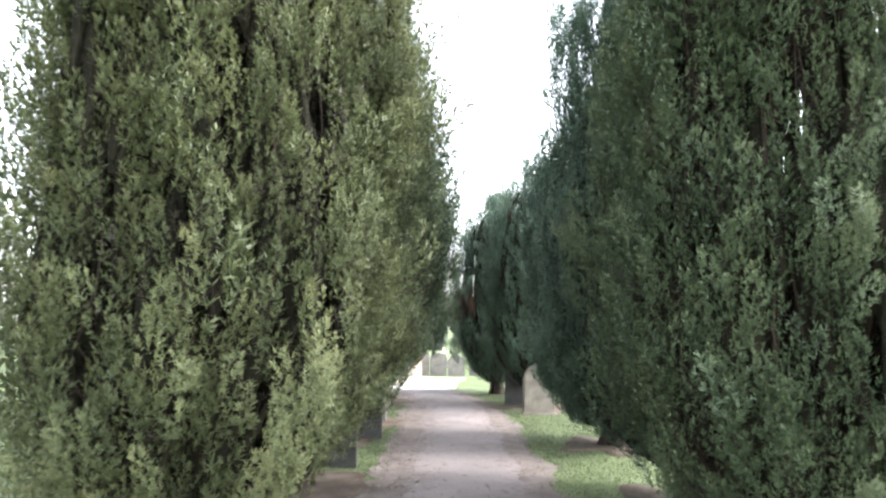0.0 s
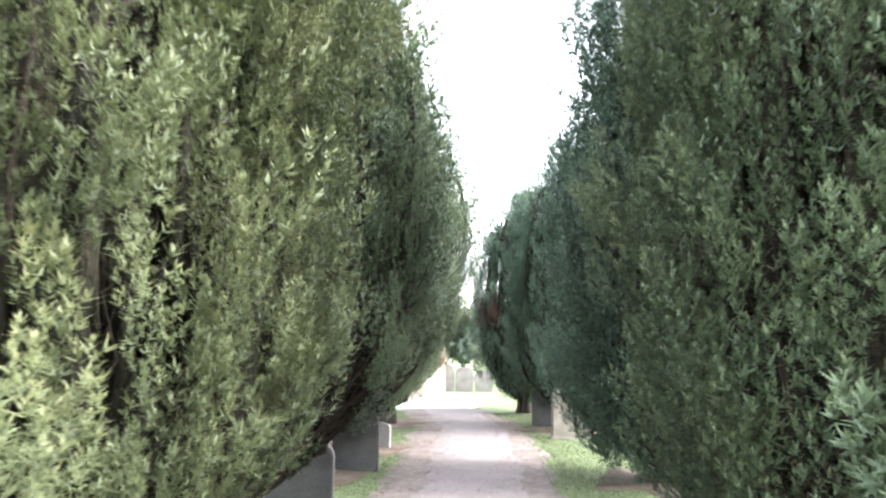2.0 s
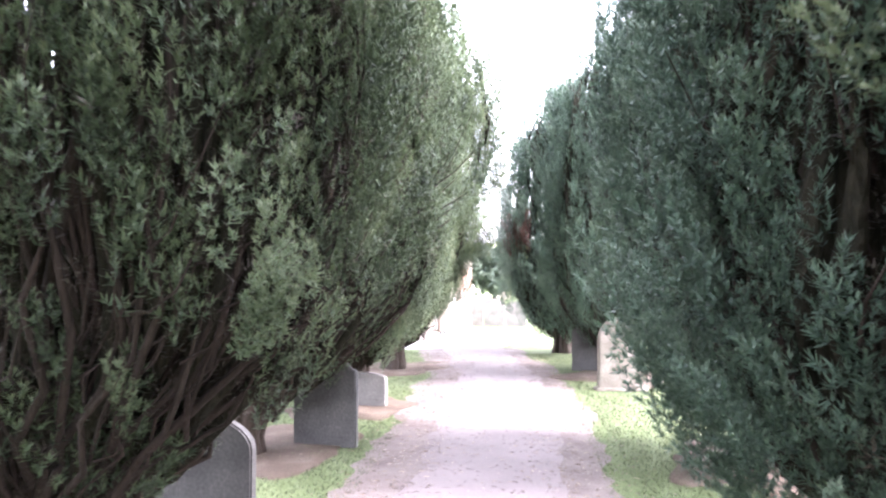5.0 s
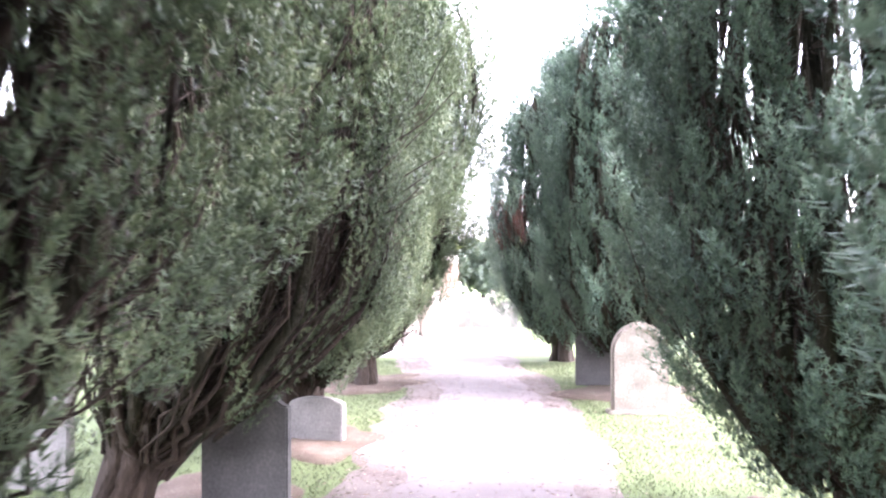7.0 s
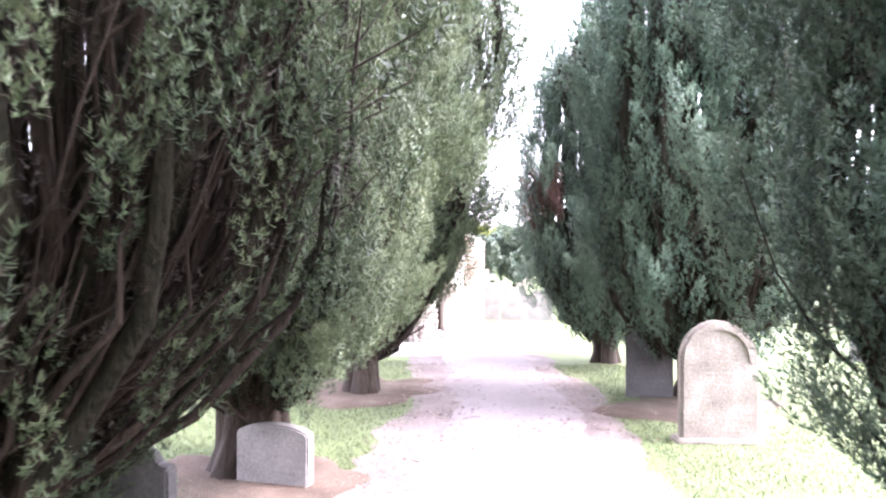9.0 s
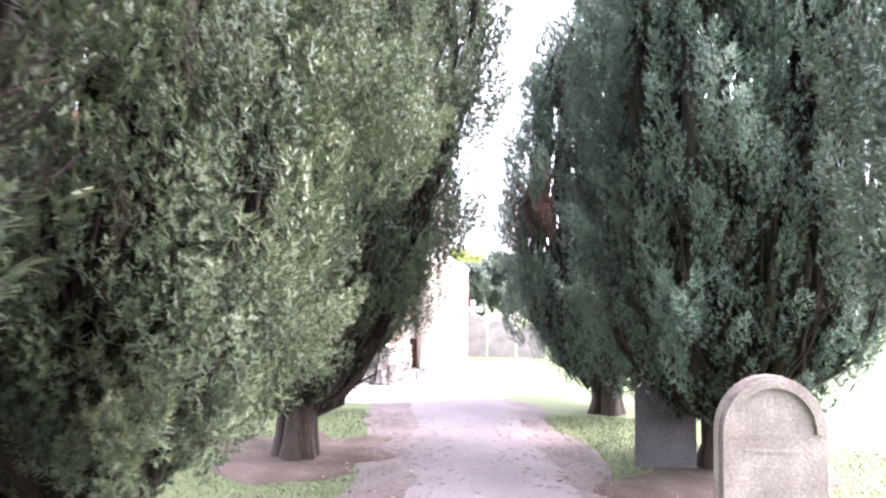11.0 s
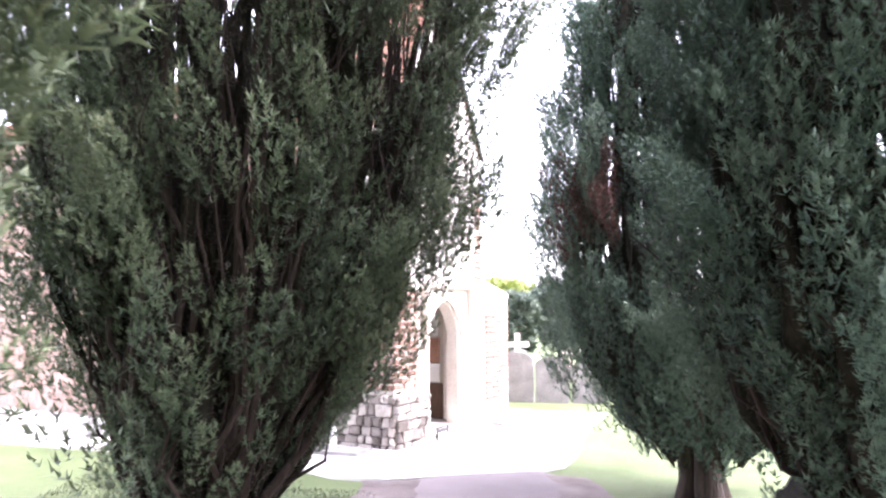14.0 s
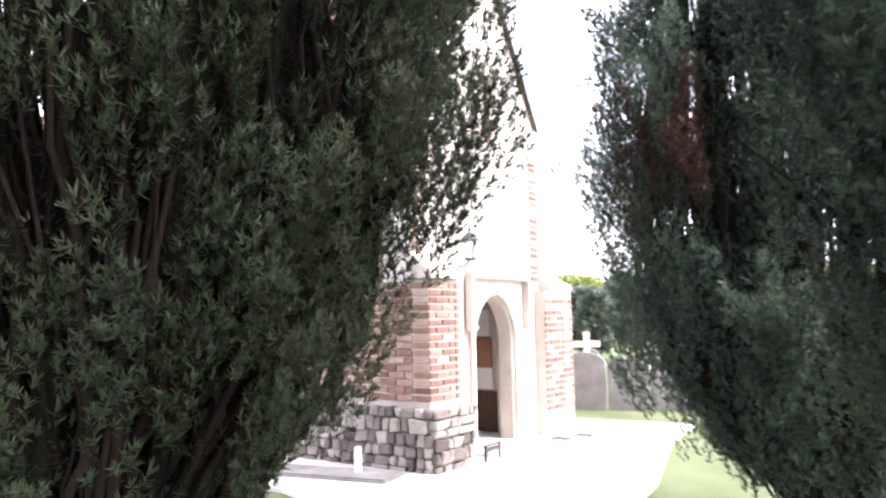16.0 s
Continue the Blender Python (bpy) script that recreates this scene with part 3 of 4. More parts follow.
YEWS = [
    # x, y, trunk, radius, height, needles, label, seed, options
    (-0.66, 5.25, (-1.0, 5.15), 1.48, 5.7, OLIVE, "broad clipped yew with yellowish olive shoots beside the path", 11, {"base": 0.0, "bare": 0.0, "wide_at": 2.0, "gaps": 0.04, "taper": 0.12, "heart": 460}),
    (-0.78, 9.0, (-1.35, 9.0), 1.41, 5.9, GREEN, "tall dark green yew with bare brown lower branches", 12, {"bare": 0.55, "bare_to": 1.7, "heart": 240, "limbs": 190, "sprays": 3}),
    (-1.20, 12.6, (-1.80, 12.3), 1.52, 6.4, GREEN, "yew rising from many bare stems behind a slate headstone", 13, {"bare": 0.6, "bare_to": 2.4, "base": 0.44, "heart": 170, "limbs": 230, "sprays": 2}),
    (-1.50, 14.85, (-1.68, 15.2), 1.42, 6.2, GREEN, "thick-trunked yew with pale green tips behind a low headstone", 14, {"base": 0.45, "wide_at": 2.3, "trunk_r": 0.23, "bare": 0.0, "gaps": 0.05, "heart": 230, "sprays": 20}),
    (-1.80, 18.8, (-1.95, 18.5), 1.80, 6.3, GREEN, "dark yew leaning over the path end near the porch", 15, {"base": 0.38, "bare": 0.28, "bare_to": 2.5, "wide_at": 4.6, "heart": 230, "sprays": 16, "gaps": 0.12, "limbs": 240}),
    (3.45, 6.3, (3.6, 6.3), 1.47, 6.6, GREEN, "broad green yew with long hanging shoots beside the path", 21, {"base": 0.1, "wide_at": 1.6, "bare": 0.0, "heart": 460}),
    (3.04, 8.75, (3.35, 8.85), 1.42, 5.45, BLUE, "dark blue-green yew with loose ragged spires on top", 22, {"spires": 48, "wide_at": 1.8, "base": 0.3}),
    (2.90, 12.8, (3.0, 12.9), 1.46, 5.7, BLUE, "dark yew with bare arching lower stems over the grass", 23, {"base": 0.22, "bare": 0.25, "bare_to": 1.0, "wide_at": 1.8, "heart": 190}),
    (2.07, 18.5, (1.98, 19.1), 1.50, 5.65, BLUE, "rounded blue-green yew behind two headstones", 24, {"base": 0.4, "wide_at": 2.0}),
    (0.98, 21.9, (0.95, 21.9), 1.46, 5.5, BLUE, "narrow dark yew with a rust-red dead patch", 25, {"base": 0.22, "wide_at": 1.85, "rust": (4.12, 2.55, 0.5), "heart": 220}),
]
for x, y, trunk, r, tall, mat, label, seed, opt in YEWS:
    if y < 21:
        patch("soil_under_yew", 0.5 * (x + trunk[0]), y - 0.1, 0.85, 1.0, 0.008, SOIL, "bare brown soil and fallen needles under a yew", seed, "soil", 0.4)
    yew(x, y, trunk, r, tall, mat, label, seed, ground=slope(y), **opt)

# far yews and the trees beyond the churchyard
def leaf_tree(name, x, y, r, tall, stem, mat, label, seed, count=2600, leaf=0.16, squash=0.5):
    """A tree seen from afar: trunk, and a crown of many leaf clumps in lobes."""
    rng = np.random.default_rng(seed)
    tree = empty(name, pose(x, y, 0), label, "tree")
    v, f = tube([(0, 0, -0.1), (0, 0, stem * 0.6), (0.02, 0, stem * 1.3), (0, 0.03, tall * 0.7)], [0.11 * r + 0.05, 0.09 * r + 0.04, 0.07 * r + 0.03, 0.02], 9, rng, 0.2)
    arrays("trunk", v, f, BARK, tree, smooth=True)
    lobes = [(rng.normal(0, 0.38, 2) * r, stem + (tall - stem) * (0.18 + 0.68 * rng.random()), r * (0.42 + 0.25 * rng.random())) for _ in range(16)]
    p = []
    for k in range(count):
        c, cz, cr = lobes[rng.integers(len(lobes))]
        d = rng.normal(0, 1, 3)
        d /= np.linalg.norm(d)
        d = d * cr * (0.7 + 0.35 * rng.random())
        p.append((c[0] + d[0], c[1] + d[1], np.clip(cz + d[2] * (tall - stem) / (3 * r) * 1.2, stem * 0.85, tall)))
    s = [sprig(rng, 16, leaf, leaf, leaf * 0.4) for _ in range(6)]
    v, f, tone = scatter(s, np.array(p), rng.normal(0, 0.5, (count, 3)) + [0, 0, 0.9], 0.8 + 0.5 * rng.random(count), rng)
    arrays("crown", v, f, mat, tree, tone=tone)
    return tree


leaf_tree("clipped_yew", -4.25, 40.2, 0.65, 2.35, 0.40, FARLEAF, "small rounded yew on a short trunk across the churchyard", 41)
leaf_tree("clipped_yew", -2.9, 40.9, 0.8, 2.85, 0.5, FARLEAF, "rounded dark yew beyond the row of headstones", 42)
for k, (fx, fy, fr, ft) in enumerate([(-14, 88, 6.0, 5.2), (-3, 94, 6.5, 5.0), (9, 90, 6.0, 5.6), (22, 86, 6.5, 6.0), (-28, 92, 7.0, 6.5)]):
    leaf_tree("spring_tree", fx, fy, fr, ft, 1.2, LIME, "yellow-green leafy tree at the far edge of the churchyard", 60 + k, 1500, 0.5)


# ---- headstones ----
def arch_outline(w, h, rise, n=14, shoulder=0.0):
    """Half-width w, height h, top arch of that rise; a shoulder steps the arch in."""
    pts = [(-w, -0.25), (w, -0.25), (w, h - rise)]
    a = w - shoulder
    if shoulder:
        pts.append((a, h - rise + 0.01))
    for k in range(1, n):
        t = math.pi * k / n
        pts.append((a * math.cos(t), h - rise + rise * math.sin(t)))
    if shoulder:
        pts.append((-a, h - rise + 0.01))
    pts.append((-w, h - rise))
    return pts


def headstone(x0, x1, y, h, rise, mat, label, turn=0, thick=0.10, shoulder=0.0, panel=False, lines=0, lean=0.0, seed=0, footing=False):
    w = (x1 - x0) / 2
    top = empty("headstone", pose((x0 + x1) / 2, y, slope(y) - 0.02, lean, 0, turn), label, "headstone", "headstones beside the path")
    part("slab", outline_slab(arch_outline(w, h, rise, shoulder=shoulder), 0, thick, 0.012), mat, top)
    rng = random.Random(seed)
    if panel:
        rim = bmesh.new()
        outer, inner = arch_outline(w - 0.02, h - 0.02, rise - 0.02), arch_outline(w - 0.075, h - 0.075, rise - 0.07)
        vo = [[rim.verts.new((x, yy, z)) for x, z in o] for o, yy in ((outer, 0.0), (outer, -0.022), (inner, -0.022), (inner, 0.0))]
        for a, b in ((0, 1), (1, 2), (2, 3)):
            for k in range(2, len(outer)):
                j = (k + 1) % len(outer)
                if j in (1,):
                    continue
                rim.faces.new((vo[a][k], vo[a][j], vo[b][j], vo[b][k]))
        bmesh.ops.recalc_face_normals(rim, faces=rim.faces)
        part("moulded_rim", rim, mat, top, "raised rounded border")
    for k in range(lines):
        bm = bmesh.new()
        z, span = h - rise * 0.8 - 0.10 * k, w * (0.35 + 0.25 * rng.random())
        box(bm, -span, span * (0.7 + 0.3 * rng.random()), -0.003, 0.004, z, z + 0.022)
        part("worn_inscription_line", bm, mat, top, "worn illegible line of lettering")
    if footing:
        part("footing", box(bmesh.new(), -w - 0.05, w + 0.05, -0.06, thick + 0.06, -0.2, 0.05, 0.015), mat, top, "low stone base")
    return top


headstone(1.62, 2.30, 16.93, 1.10, 0.36, STONE, "round-topped sandstone headstone with a moulded border, lichened", turn=10, thick=0.12, panel=True, lines=4, seed=5, footing=True)
headstone(1.19, 1.73, 18.95, 0.86, 0.13, SLATE, "dark slate headstone with a shallow curved top under a yew", turn=2, thick=0.07, shoulder=0.05, lean=-2)
headstone(-1.46, -0.79, 12.70, 0.90, 0.12, SLATE, "grey slate headstone with a shouldered top beside a yew trunk", turn=-3, thick=0.08, shoulder=0.06, lean=1)
headstone(-1.67, -1.09, 14.86, 0.45, 0.08, GREYSTONE, "low pale headstone with a gently curved top in grass", turn=-4, thick=0.11)
headstone(-1.48, -0.68, 10.15, 0.82, 0.22, SLATE, "dark round-topped slate headstone half hidden by a yew", turn=-3, thick=0.08)
headstone(-1.98, -1.32, 8.15, 1.10, 0.24, GREYSTONE, "pale weathered headstone with a rounded top beside a yew", turn=-6, thick=0.10)
headstone(-3.55, -2.72, 12.95, 1.12, 0.2, GREYSTONE, "large pale headstone standing behind the yews", turn=3, thick=0.10, shoulder=0.08)
headstone(1.50, 1.85, 20.75, 0.52, 0.1, GREYSTONE, "small pale headstone beside the last yew", turn=6, thick=0.08)
for k, (x0, x1, y, h, rise, sh) in enumerate([(-2.55, -1.82, 29.15, 0.98, 0.2, 0.0), (-1.79, -1.15, 29.2, 0.88, 0.16, 0.0), (-1.10, -0.45, 29.3, 0.80, 0.14, 0.06), (-0.3, 0.35, 29.6, 0.8, 0.2, 0.06),
                                              (1.0, 1.7, 30.5, 1.0, 0.3, 0.0), (-2.9, -2.3, 31.6, 0.95, 0.22, 0.07), (3.2, 3.9, 27.5, 0.9, 0.2, 0.0), (4.8, 5.5, 23.0, 1.0, 0.3, 0.0)]):
    headstone(x0, x1, y, h, rise, GREYSTONE, "pale grey headstone in the row beyond the porch" if k < 6 else "pale grey headstone out on the churchyard grass", turn=(-3, 2, 4, -2, 3, 0, 5, -4)[k], thick=0.1, shoulder=sh, lines=0)


def stone_cross(x, y, h):
    top = empty("stone_cross", pose(x, y, 0, 0, 0, 12), "pale stone cross on a stepped base among headstones", "grave cross")
    part("shaft", box(bmesh.new(), -0.06, 0.06, -0.05, 0.05, 0.3, h, 0.012), PALE, top)
    part("crossbar", box(bmesh.new(), -0.25, 0.25, -0.048, 0.048, h - 0.29, h - 0.17, 0.012), PALE, top)
    part("base", box(bmesh.new(), -0.22, 0.22, -0.2, 0.2, -0.1, 0.32, 0.02), GREYSTONE, top)


stone_cross(-2.30, 30.0, 1.30)
stone_cross(-1.75, 34.5, 0.95)


# ---- church porch ----
porch = empty("church_porch", pose(-2.551, 24.42, 0.0, 0, 0, 76.4), "brick church porch with pale stone doorway, buttresses and steep gable", "church")
S0, S1, EAVE, APEX_S, APEX = -0.95, 1.80, 4.10, 0.45, 6.35
DOOR0, DOOR1, SPRING, CROWN = 0.17, 1.02, 1.36, 1.84


def door_arch(x0, x1, spring, crown, n=9):
    """Points of a low pointed arch from its left springing to its right."""
    c, pts = (x0 + x1) / 2, []
    for k in range(n + 1):
        t = k / n
        pts.append((x0 + (c - x0) * (1 - math.cos(t * math.pi / 2)) ** 0.85, spring + (crown - spring) * (0.86 * math.sin(t * math.pi / 2) + 0.14 * t)))
    return pts + [(x0 + x1 - x, z) for x, z in reversed(pts[:-1])]


def ring_slab(x0, x1, z1, d0, d1, spring, crown, y0, y1, z0=0.0, bevel=0.0):
    """A slab round an arched opening: from x0 to x1 and up to z1."""
    arch = door_arch(d0, d1, spring, crown)
    pts = [(x0, z0), (d0, z0)] + arch + [(d1, z0), (x1, z0), (x1, z1), (x0, z1)]
    return outline_slab(pts, y0, y1, bevel)


def wall_part(name, x0, x1, y0, y1, z0, z1, mat=MORTAR, label="", bevel=0.0):
    return part(name, box(bmesh.new(), x0, x1, y0, y1, z0, z1, bevel), mat, porch, label)


front = part("front_wall", outline_slab([(S0, -0.1), (0.03, -0.1), (0.03, 2.0), (1.34, 2.0), (1.34, -0.1), (S1, -0.1), (S1, EAVE), (APEX_S, APEX), (2 * APEX_S - S1, EAVE), (S0, EAVE)], 0.0, 0.42), PLASTER, porch, "pale rendered front wall with brick quoins")
side_l = wall_part("side_wall", S0, S0 + 0.40, 0.42, 3.2, -0.1, EAVE, MORTAR, "brick side wall")
side_r = wall_part("side_wall", S1 - 0.40, S1, 0.42, 3.2, -0.1, EAVE, MORTAR, "brick side wall")
wall_part("porch_floor", S0 + 0.4, S1 - 0.4, 0.0, 3.2, -0.1, 0.06, PAVING, "stone floor")
part("doorway_surround", ring_slab(0.03, 1.34, 2.0, DOOR0, DOOR1, SPRING, CROWN, -0.02, 0.19, -0.05, 0.012), PALE, porch, "pale dressed stone doorway with pointed arch")
part("arch_moulding", ring_slab(DOOR0 - 0.11, DOOR1 + 0.11, CROWN + 0.09, DOOR0 - 0.03, DOOR1 + 0.03, SPRING, CROWN + 0.02, -0.065, -0.018, 0.02, 0.012), PALE, porch, "square stone frame round the arch")
part("label_moulding", outline_slab([(0.0, 1.50), (0.055, 1.50), (0.055, 2.04), (1.315, 2.04), (1.315, 1.50), (1.37, 1.50), (1.37, 2.12), (0.0, 2.12)], -0.12, -0.018, 0.012), PALE, porch, "square stone hood over the doorway")
for s in (0.0, 1.315):
    wall_part("label_stop", s - 0.03, s + 0.085, -0.15, -0.018, 1.42, 1.50, PALE, "carved stone stop", 0.02)
wall_part("doorstep", DOOR0 - 0.2, DOOR1 + 0.2, -0.32, -0.02, -0.05, 0.07, PALE, "worn stone doorstep", 0.02)
# inside of the porch
board = part("notice_board", box(bmesh.new(), 1.36, 1.395, 0.52, 1.35, 0.92, 1.30, 0.005), TILE, porch, "brown notice board")
part("notice", box(bmesh.new(), 1.375, 1.398, 0.55, 1.2, 1.33, 1.68), PAPER, porch, "white paper notices")
part("notice", box(bmesh.new(), 1.375, 1.398, 0.52, 1.3, 0.62, 0.90), PAPER, porch, "white paper notices")
part("panelling", box(bmesh.new(), 1.37, 1.398, 0.46, 3.0, 0.06, 0.60), OAK, porch, "dark wooden bench front")
inner = part("inner_wall", outline_slab([(S0, -0.1), (S1, -0.1), (S1, EAVE), (APEX_S, APEX), (2 * APEX_S - S1, EAVE), (S0, EAVE)], 3.2, 3.5), PALE, porch, "plastered wall at the back of the porch")
part("inner_door", outline_slab([(0.2, 0.06), (1.2, 0.06)] + list(reversed(door_arch(0.2, 1.2, 1.5, 2.1))), 3.12, 3.19, 0.01), OAK, porch, "dark oak church door")
# buttresses: brick above a rubble plinth, sloping stone cap
BL = (-1.0, -0.46, -0.24)
BR = (1.66, 2.42, -0.16)
butt_l = wall_part("buttress", BL[0], BL[1], BL[2], 0.0, 0.45, 1.98, MORTAR, "brick buttress on a rubble plinth")
butt_r = wall_part("buttress", BR[0], BR[1], BR[2], 0.30, -0.1, 1.92, MORTAR, "brick buttress with sloping stone top")


def cap(x0, x1, y0, y1, z0, z1, name="buttress_cap"):
    bm = bmesh.new()
    v = [bm.verts.new(p) for p in ((x0, y0, z0), (x1, y0, z0), (x1, y1, z0), (x0, y1, z0), (x0, y0, z0 + 0.07), (x1, y0, z0 + 0.07), (x1, y1, z1), (x0, y1, z1))]
    for f in ((0, 3, 2, 1), (0, 1, 5, 4), (4, 5, 6, 7), (1, 2, 6, 5), (0, 4, 7, 3), (2, 3, 7, 6)):
        bm.faces.new([v[k] for k in f])
    bmesh.ops.bevel(bm, geom=list(bm.edges), offset=0.01, segments=2, affect="EDGES")
    return part(name, bm, PALE, porch, "sloping pale stone cap")


cap(BL[0] - 0.05, BL[1] + 0.04, BL[2] - 0.06, 0.0, 1.99, 2.30)
cap(BR[0] + 0.14, BR[1] + 0.02, BR[2] - 0.02, 0.30, 1.93, 2.26)
# roof
for side, far in ((-1, S0 - 0.22), (1, S1 + 0.22)):
    bm = bmesh.new()
    ex = APEX_S + side * (S1 - APEX_S - 0.02)
    ez = EAVE + 0.02 * (APEX - EAVE) / (S1 - APEX_S)
    for y0, y1 in ((-0.03, 3.6),):
        lo = [(ex, y0, ez), (APEX_S, y0, APEX + 0.02), (APEX_S, y1, APEX + 0.02), (ex, y1, ez)]
        a = [bm.verts.new(p) for p in lo]
        b = [bm.verts.new((p[0], p[1], p[2] + 0.07)) for p in lo]
        for f in ((a[0], a[3], a[2], a[1]), (b[0], b[1], b[2], b[3]), (a[0], a[1], b[1], b[0]), (a[1], a[2], b[2], b[1]), (a[2], a[3], b[3], b[2]), (a[3], a[0], b[0], b[3])):
            bm.faces.new(f)
    bmesh.ops.recalc_face_normals(bm, faces=bm.faces)
    part("roof_slope", bm, TILE, porch, "steep clay-tiled roof slope")
    vb = outline_slab([(ex, ez - 0.03), (ex, ez + 0.05), (APEX_S, APEX + 0.07), (APEX_S, APEX - 0.01)], -0.075, -0.034)
    part("bargeboard", vb, IRON, porch, "dark timber bargeboard")
wall_part("gable_post", 0.52, 0.58, -0.05, -0.005, 3.75, 4.6, OAK, "dark timber post on the gable")

# body of the church behind
nave = empty("church_nave", pose(-2.551, 24.42, 0.0, 0, 0, 76.4), "brick church wall with tiled roof behind the porch", "church")
part("nave_wall", box(bmesh.new(), -0.9, 6.5, 3.52, 4.1, -0.1, 5.0), BRICKS, nave)
part("nave_end_wall", box(bmesh.new(), -0.9, -0.4, 4.1, 11.0, -0.1, 5.0), BRICKS, nave)
part("nave_roof", outline_slab([(-1.1, 5.0), (6.7, 5.0), (6.7, 5.2), (-1.1, 5.2)], 3.3, 11.2), TILE, nave)


def brick_mesh(w, h, d, seed):
    """A brick with a slightly uneven face; x along the wall, outward is -y."""
    rng = random.Random(seed)
    bm = bmesh.new()
    j = lambda k: (rng.random() - 0.5) * k  # noqa: E731
    e = 0.006
    pts = [(0 + j(0.004), 0, 0 + j(0.004)), (w + j(0.004), 0, 0 + j(0.004)), (w + j(0.004), 0, h + j(0.004)), (0 + j(0.004), 0, h + j(0.004))]
    base = [bm.verts.new((x, 0.01, z)) for x, _, z in pts]
    rim = [bm.verts.new((x, -d + 0.004, z)) for x, _, z in pts]
    top = [bm.verts.new((x + (e if x < w / 2 else -e), -d + j(0.003), z + (e if z < h / 2 else -e))) for x, _, z in pts]
    for k in range(4):
        q = (k + 1) % 4
        bm.faces.new((base[k], base[q], rim[q], rim[k]))
        bm.faces.new((rim[k], rim[q], top[q], top[k]))
    bm.faces.new(top)
    me = bpy.data.meshes.new("brick")
    bm.to_mesh(me)
    bm.free()
    me.materials.append(BRICK)
    return me


BW, BH, BJ = 0.212, 0.058, 0.018
STRETCH = [brick_mesh(BW, BH, 0.014, 70 + k) for k in range(4)]
HEAD = [brick_mesh(0.100, BH, 0.014, 80 + k) for k in range(3)]


def brickwork(parent, m, width, z0, z1, inside, limit, seed):
    """Courses of bricks on a face: m takes (along, out, up) to the parent's place. The rest past the limit is joined."""
    rng = random.Random(seed)
    made, rest = 0, []
    course = 0
    z = z0
    while z + BH <= z1:
        x, k = 0.0, 0
        while x < width - 0.03:
            header = course % 2 == 1 and (k == 0 or k % 2 == 0)
            meshes, w = (HEAD, 0.100) if header else (STRETCH, BW)
            fit_w = w if width - x - w > 0.06 else width - x
            if inside(x, z) and inside(x + fit_w, z + BH):
                mm = m @ Matrix.Translation((x, 0, z + (rng.random() - 0.5) * 0.005)) @ Matrix.Rotation((rng.random() - 0.5) * 0.012, 4, "Y") @ Matrix.Diagonal((fit_w / w, 1, 1, 1))
                me = rng.choice(meshes)
                if made < limit:
                    ob = new("brick", me)
                    ob.parent = parent
                    ob.matrix_local = mm
                    made += 1
                else:
                    rest.append((me, mm))
            x += fit_w + BJ
            k += 1
        z += BH + BJ + 0.002
        course += 1
    if rest:
        bm = bmesh.new()
        vs, fs, o = [], [], 0
        for me, mm in rest:
            vs += [tuple(mm @ v.co) for v in me.vertices]
            fs += [[o + q for q in p.vertices] for p in me.polygons]
            o += len(me.vertices)
        me = bpy.data.meshes.new("upper_brickwork")
        me.from_pydata(vs, [], fs)
        me.materials.append(BRICKS)
        bm.free()
        ob = new("upper_brickwork", me)
        ob.parent = parent
        tagged(ob, kind="stuff")


def gable(x, z):
    return z < EAVE or abs(x + S0 - APEX_S) < (S1 - APEX_S) * (APEX - z) / (APEX - EAVE) - 0.05


brickwork(front, Matrix.Translation((S0, 0, 0)), S1 - S0, 0.5, APEX, lambda x, z: gable(x, z) and z < EAVE - 0.4 and (x + S0 > 1.56 or x + S0 < -0.70) and not (-0.02 < x + S0 < 1.39 and z < 2.14) and not (x + S0 < BL[1] and z < 2.0) and not (x + S0 > BR[0] - 0.02 and z < 1.95), 260, 1)
brickwork(butt_l, Matrix.Translation((BL[0], BL[2], 0)), BL[1] - BL[0], 0.72, 1.96, lambda x, z: True, 300, 2)
brickwork(butt_r, Matrix.Translation((BR[0], BR[2], 0)), BR[1] - BR[0], 0.35, 1.88, lambda x, z: True, 300, 3)
face_l = Matrix.Translation((S0, 3.1, 0)) @ Matrix.Rotation(radians(-90), 4, "Z")
brickwork(side_l, face_l, 2.68, 0.72, EAVE, lambda x, z: True, 300, 4)
ret = Matrix.Translation((BL[0], 0.42, 0)) @ Matrix.Rotation(radians(-90), 4, "Z")
brickwork(butt_l, ret, 0.42 - BL[2], 0.72, 1.96, lambda x, z: True, 120, 5)


# rubble plinths
def rubble(parent, x0, x1, y0, z0, z1, m, seed, d=0.05):
    """Rough stones laid in uneven courses on a face that looks along -y, turned by m."""
    rng = random.Random(seed)
    z = z0
    while z < z1 - 0.03:
        h = min(0.06 + 0.09 * rng.random(), z1 - z)
        x = -0.02
        while x < (x1 - x0) - 0.03:
            w = min(0.08 + 0.17 * rng.random() ** 1.5, x1 - x0 - x + 0.02)
            bm = bmesh.new()
            box(bm, 0.004, w - 0.004, -d * (0.5 + 0.5 * rng.random()) - 0.02, 0.05, 0.004, h - 0.004)
            for v in bm.verts:
                v.co += Vector((rng.random() - 0.5, rng.random() - 0.5, rng.random() - 0.5)) * 0.035
            bmesh.ops.bevel(bm, geom=list(bm.edges), offset=0.016, segments=1, affect="EDGES")
            ob = part("plinth_stone", bm, RUBBLE, parent)
            ob.matrix_local = m @ Matrix.Translation((x, 0, z))
            x += w
        z += h


plinth = wall_part("plinth", BL[0] - 0.06, BL[1] + 0.12, BL[2] - 0.08, 0.0, -0.1, 0.62, GREYSTONE, "rough rubble stone plinth")
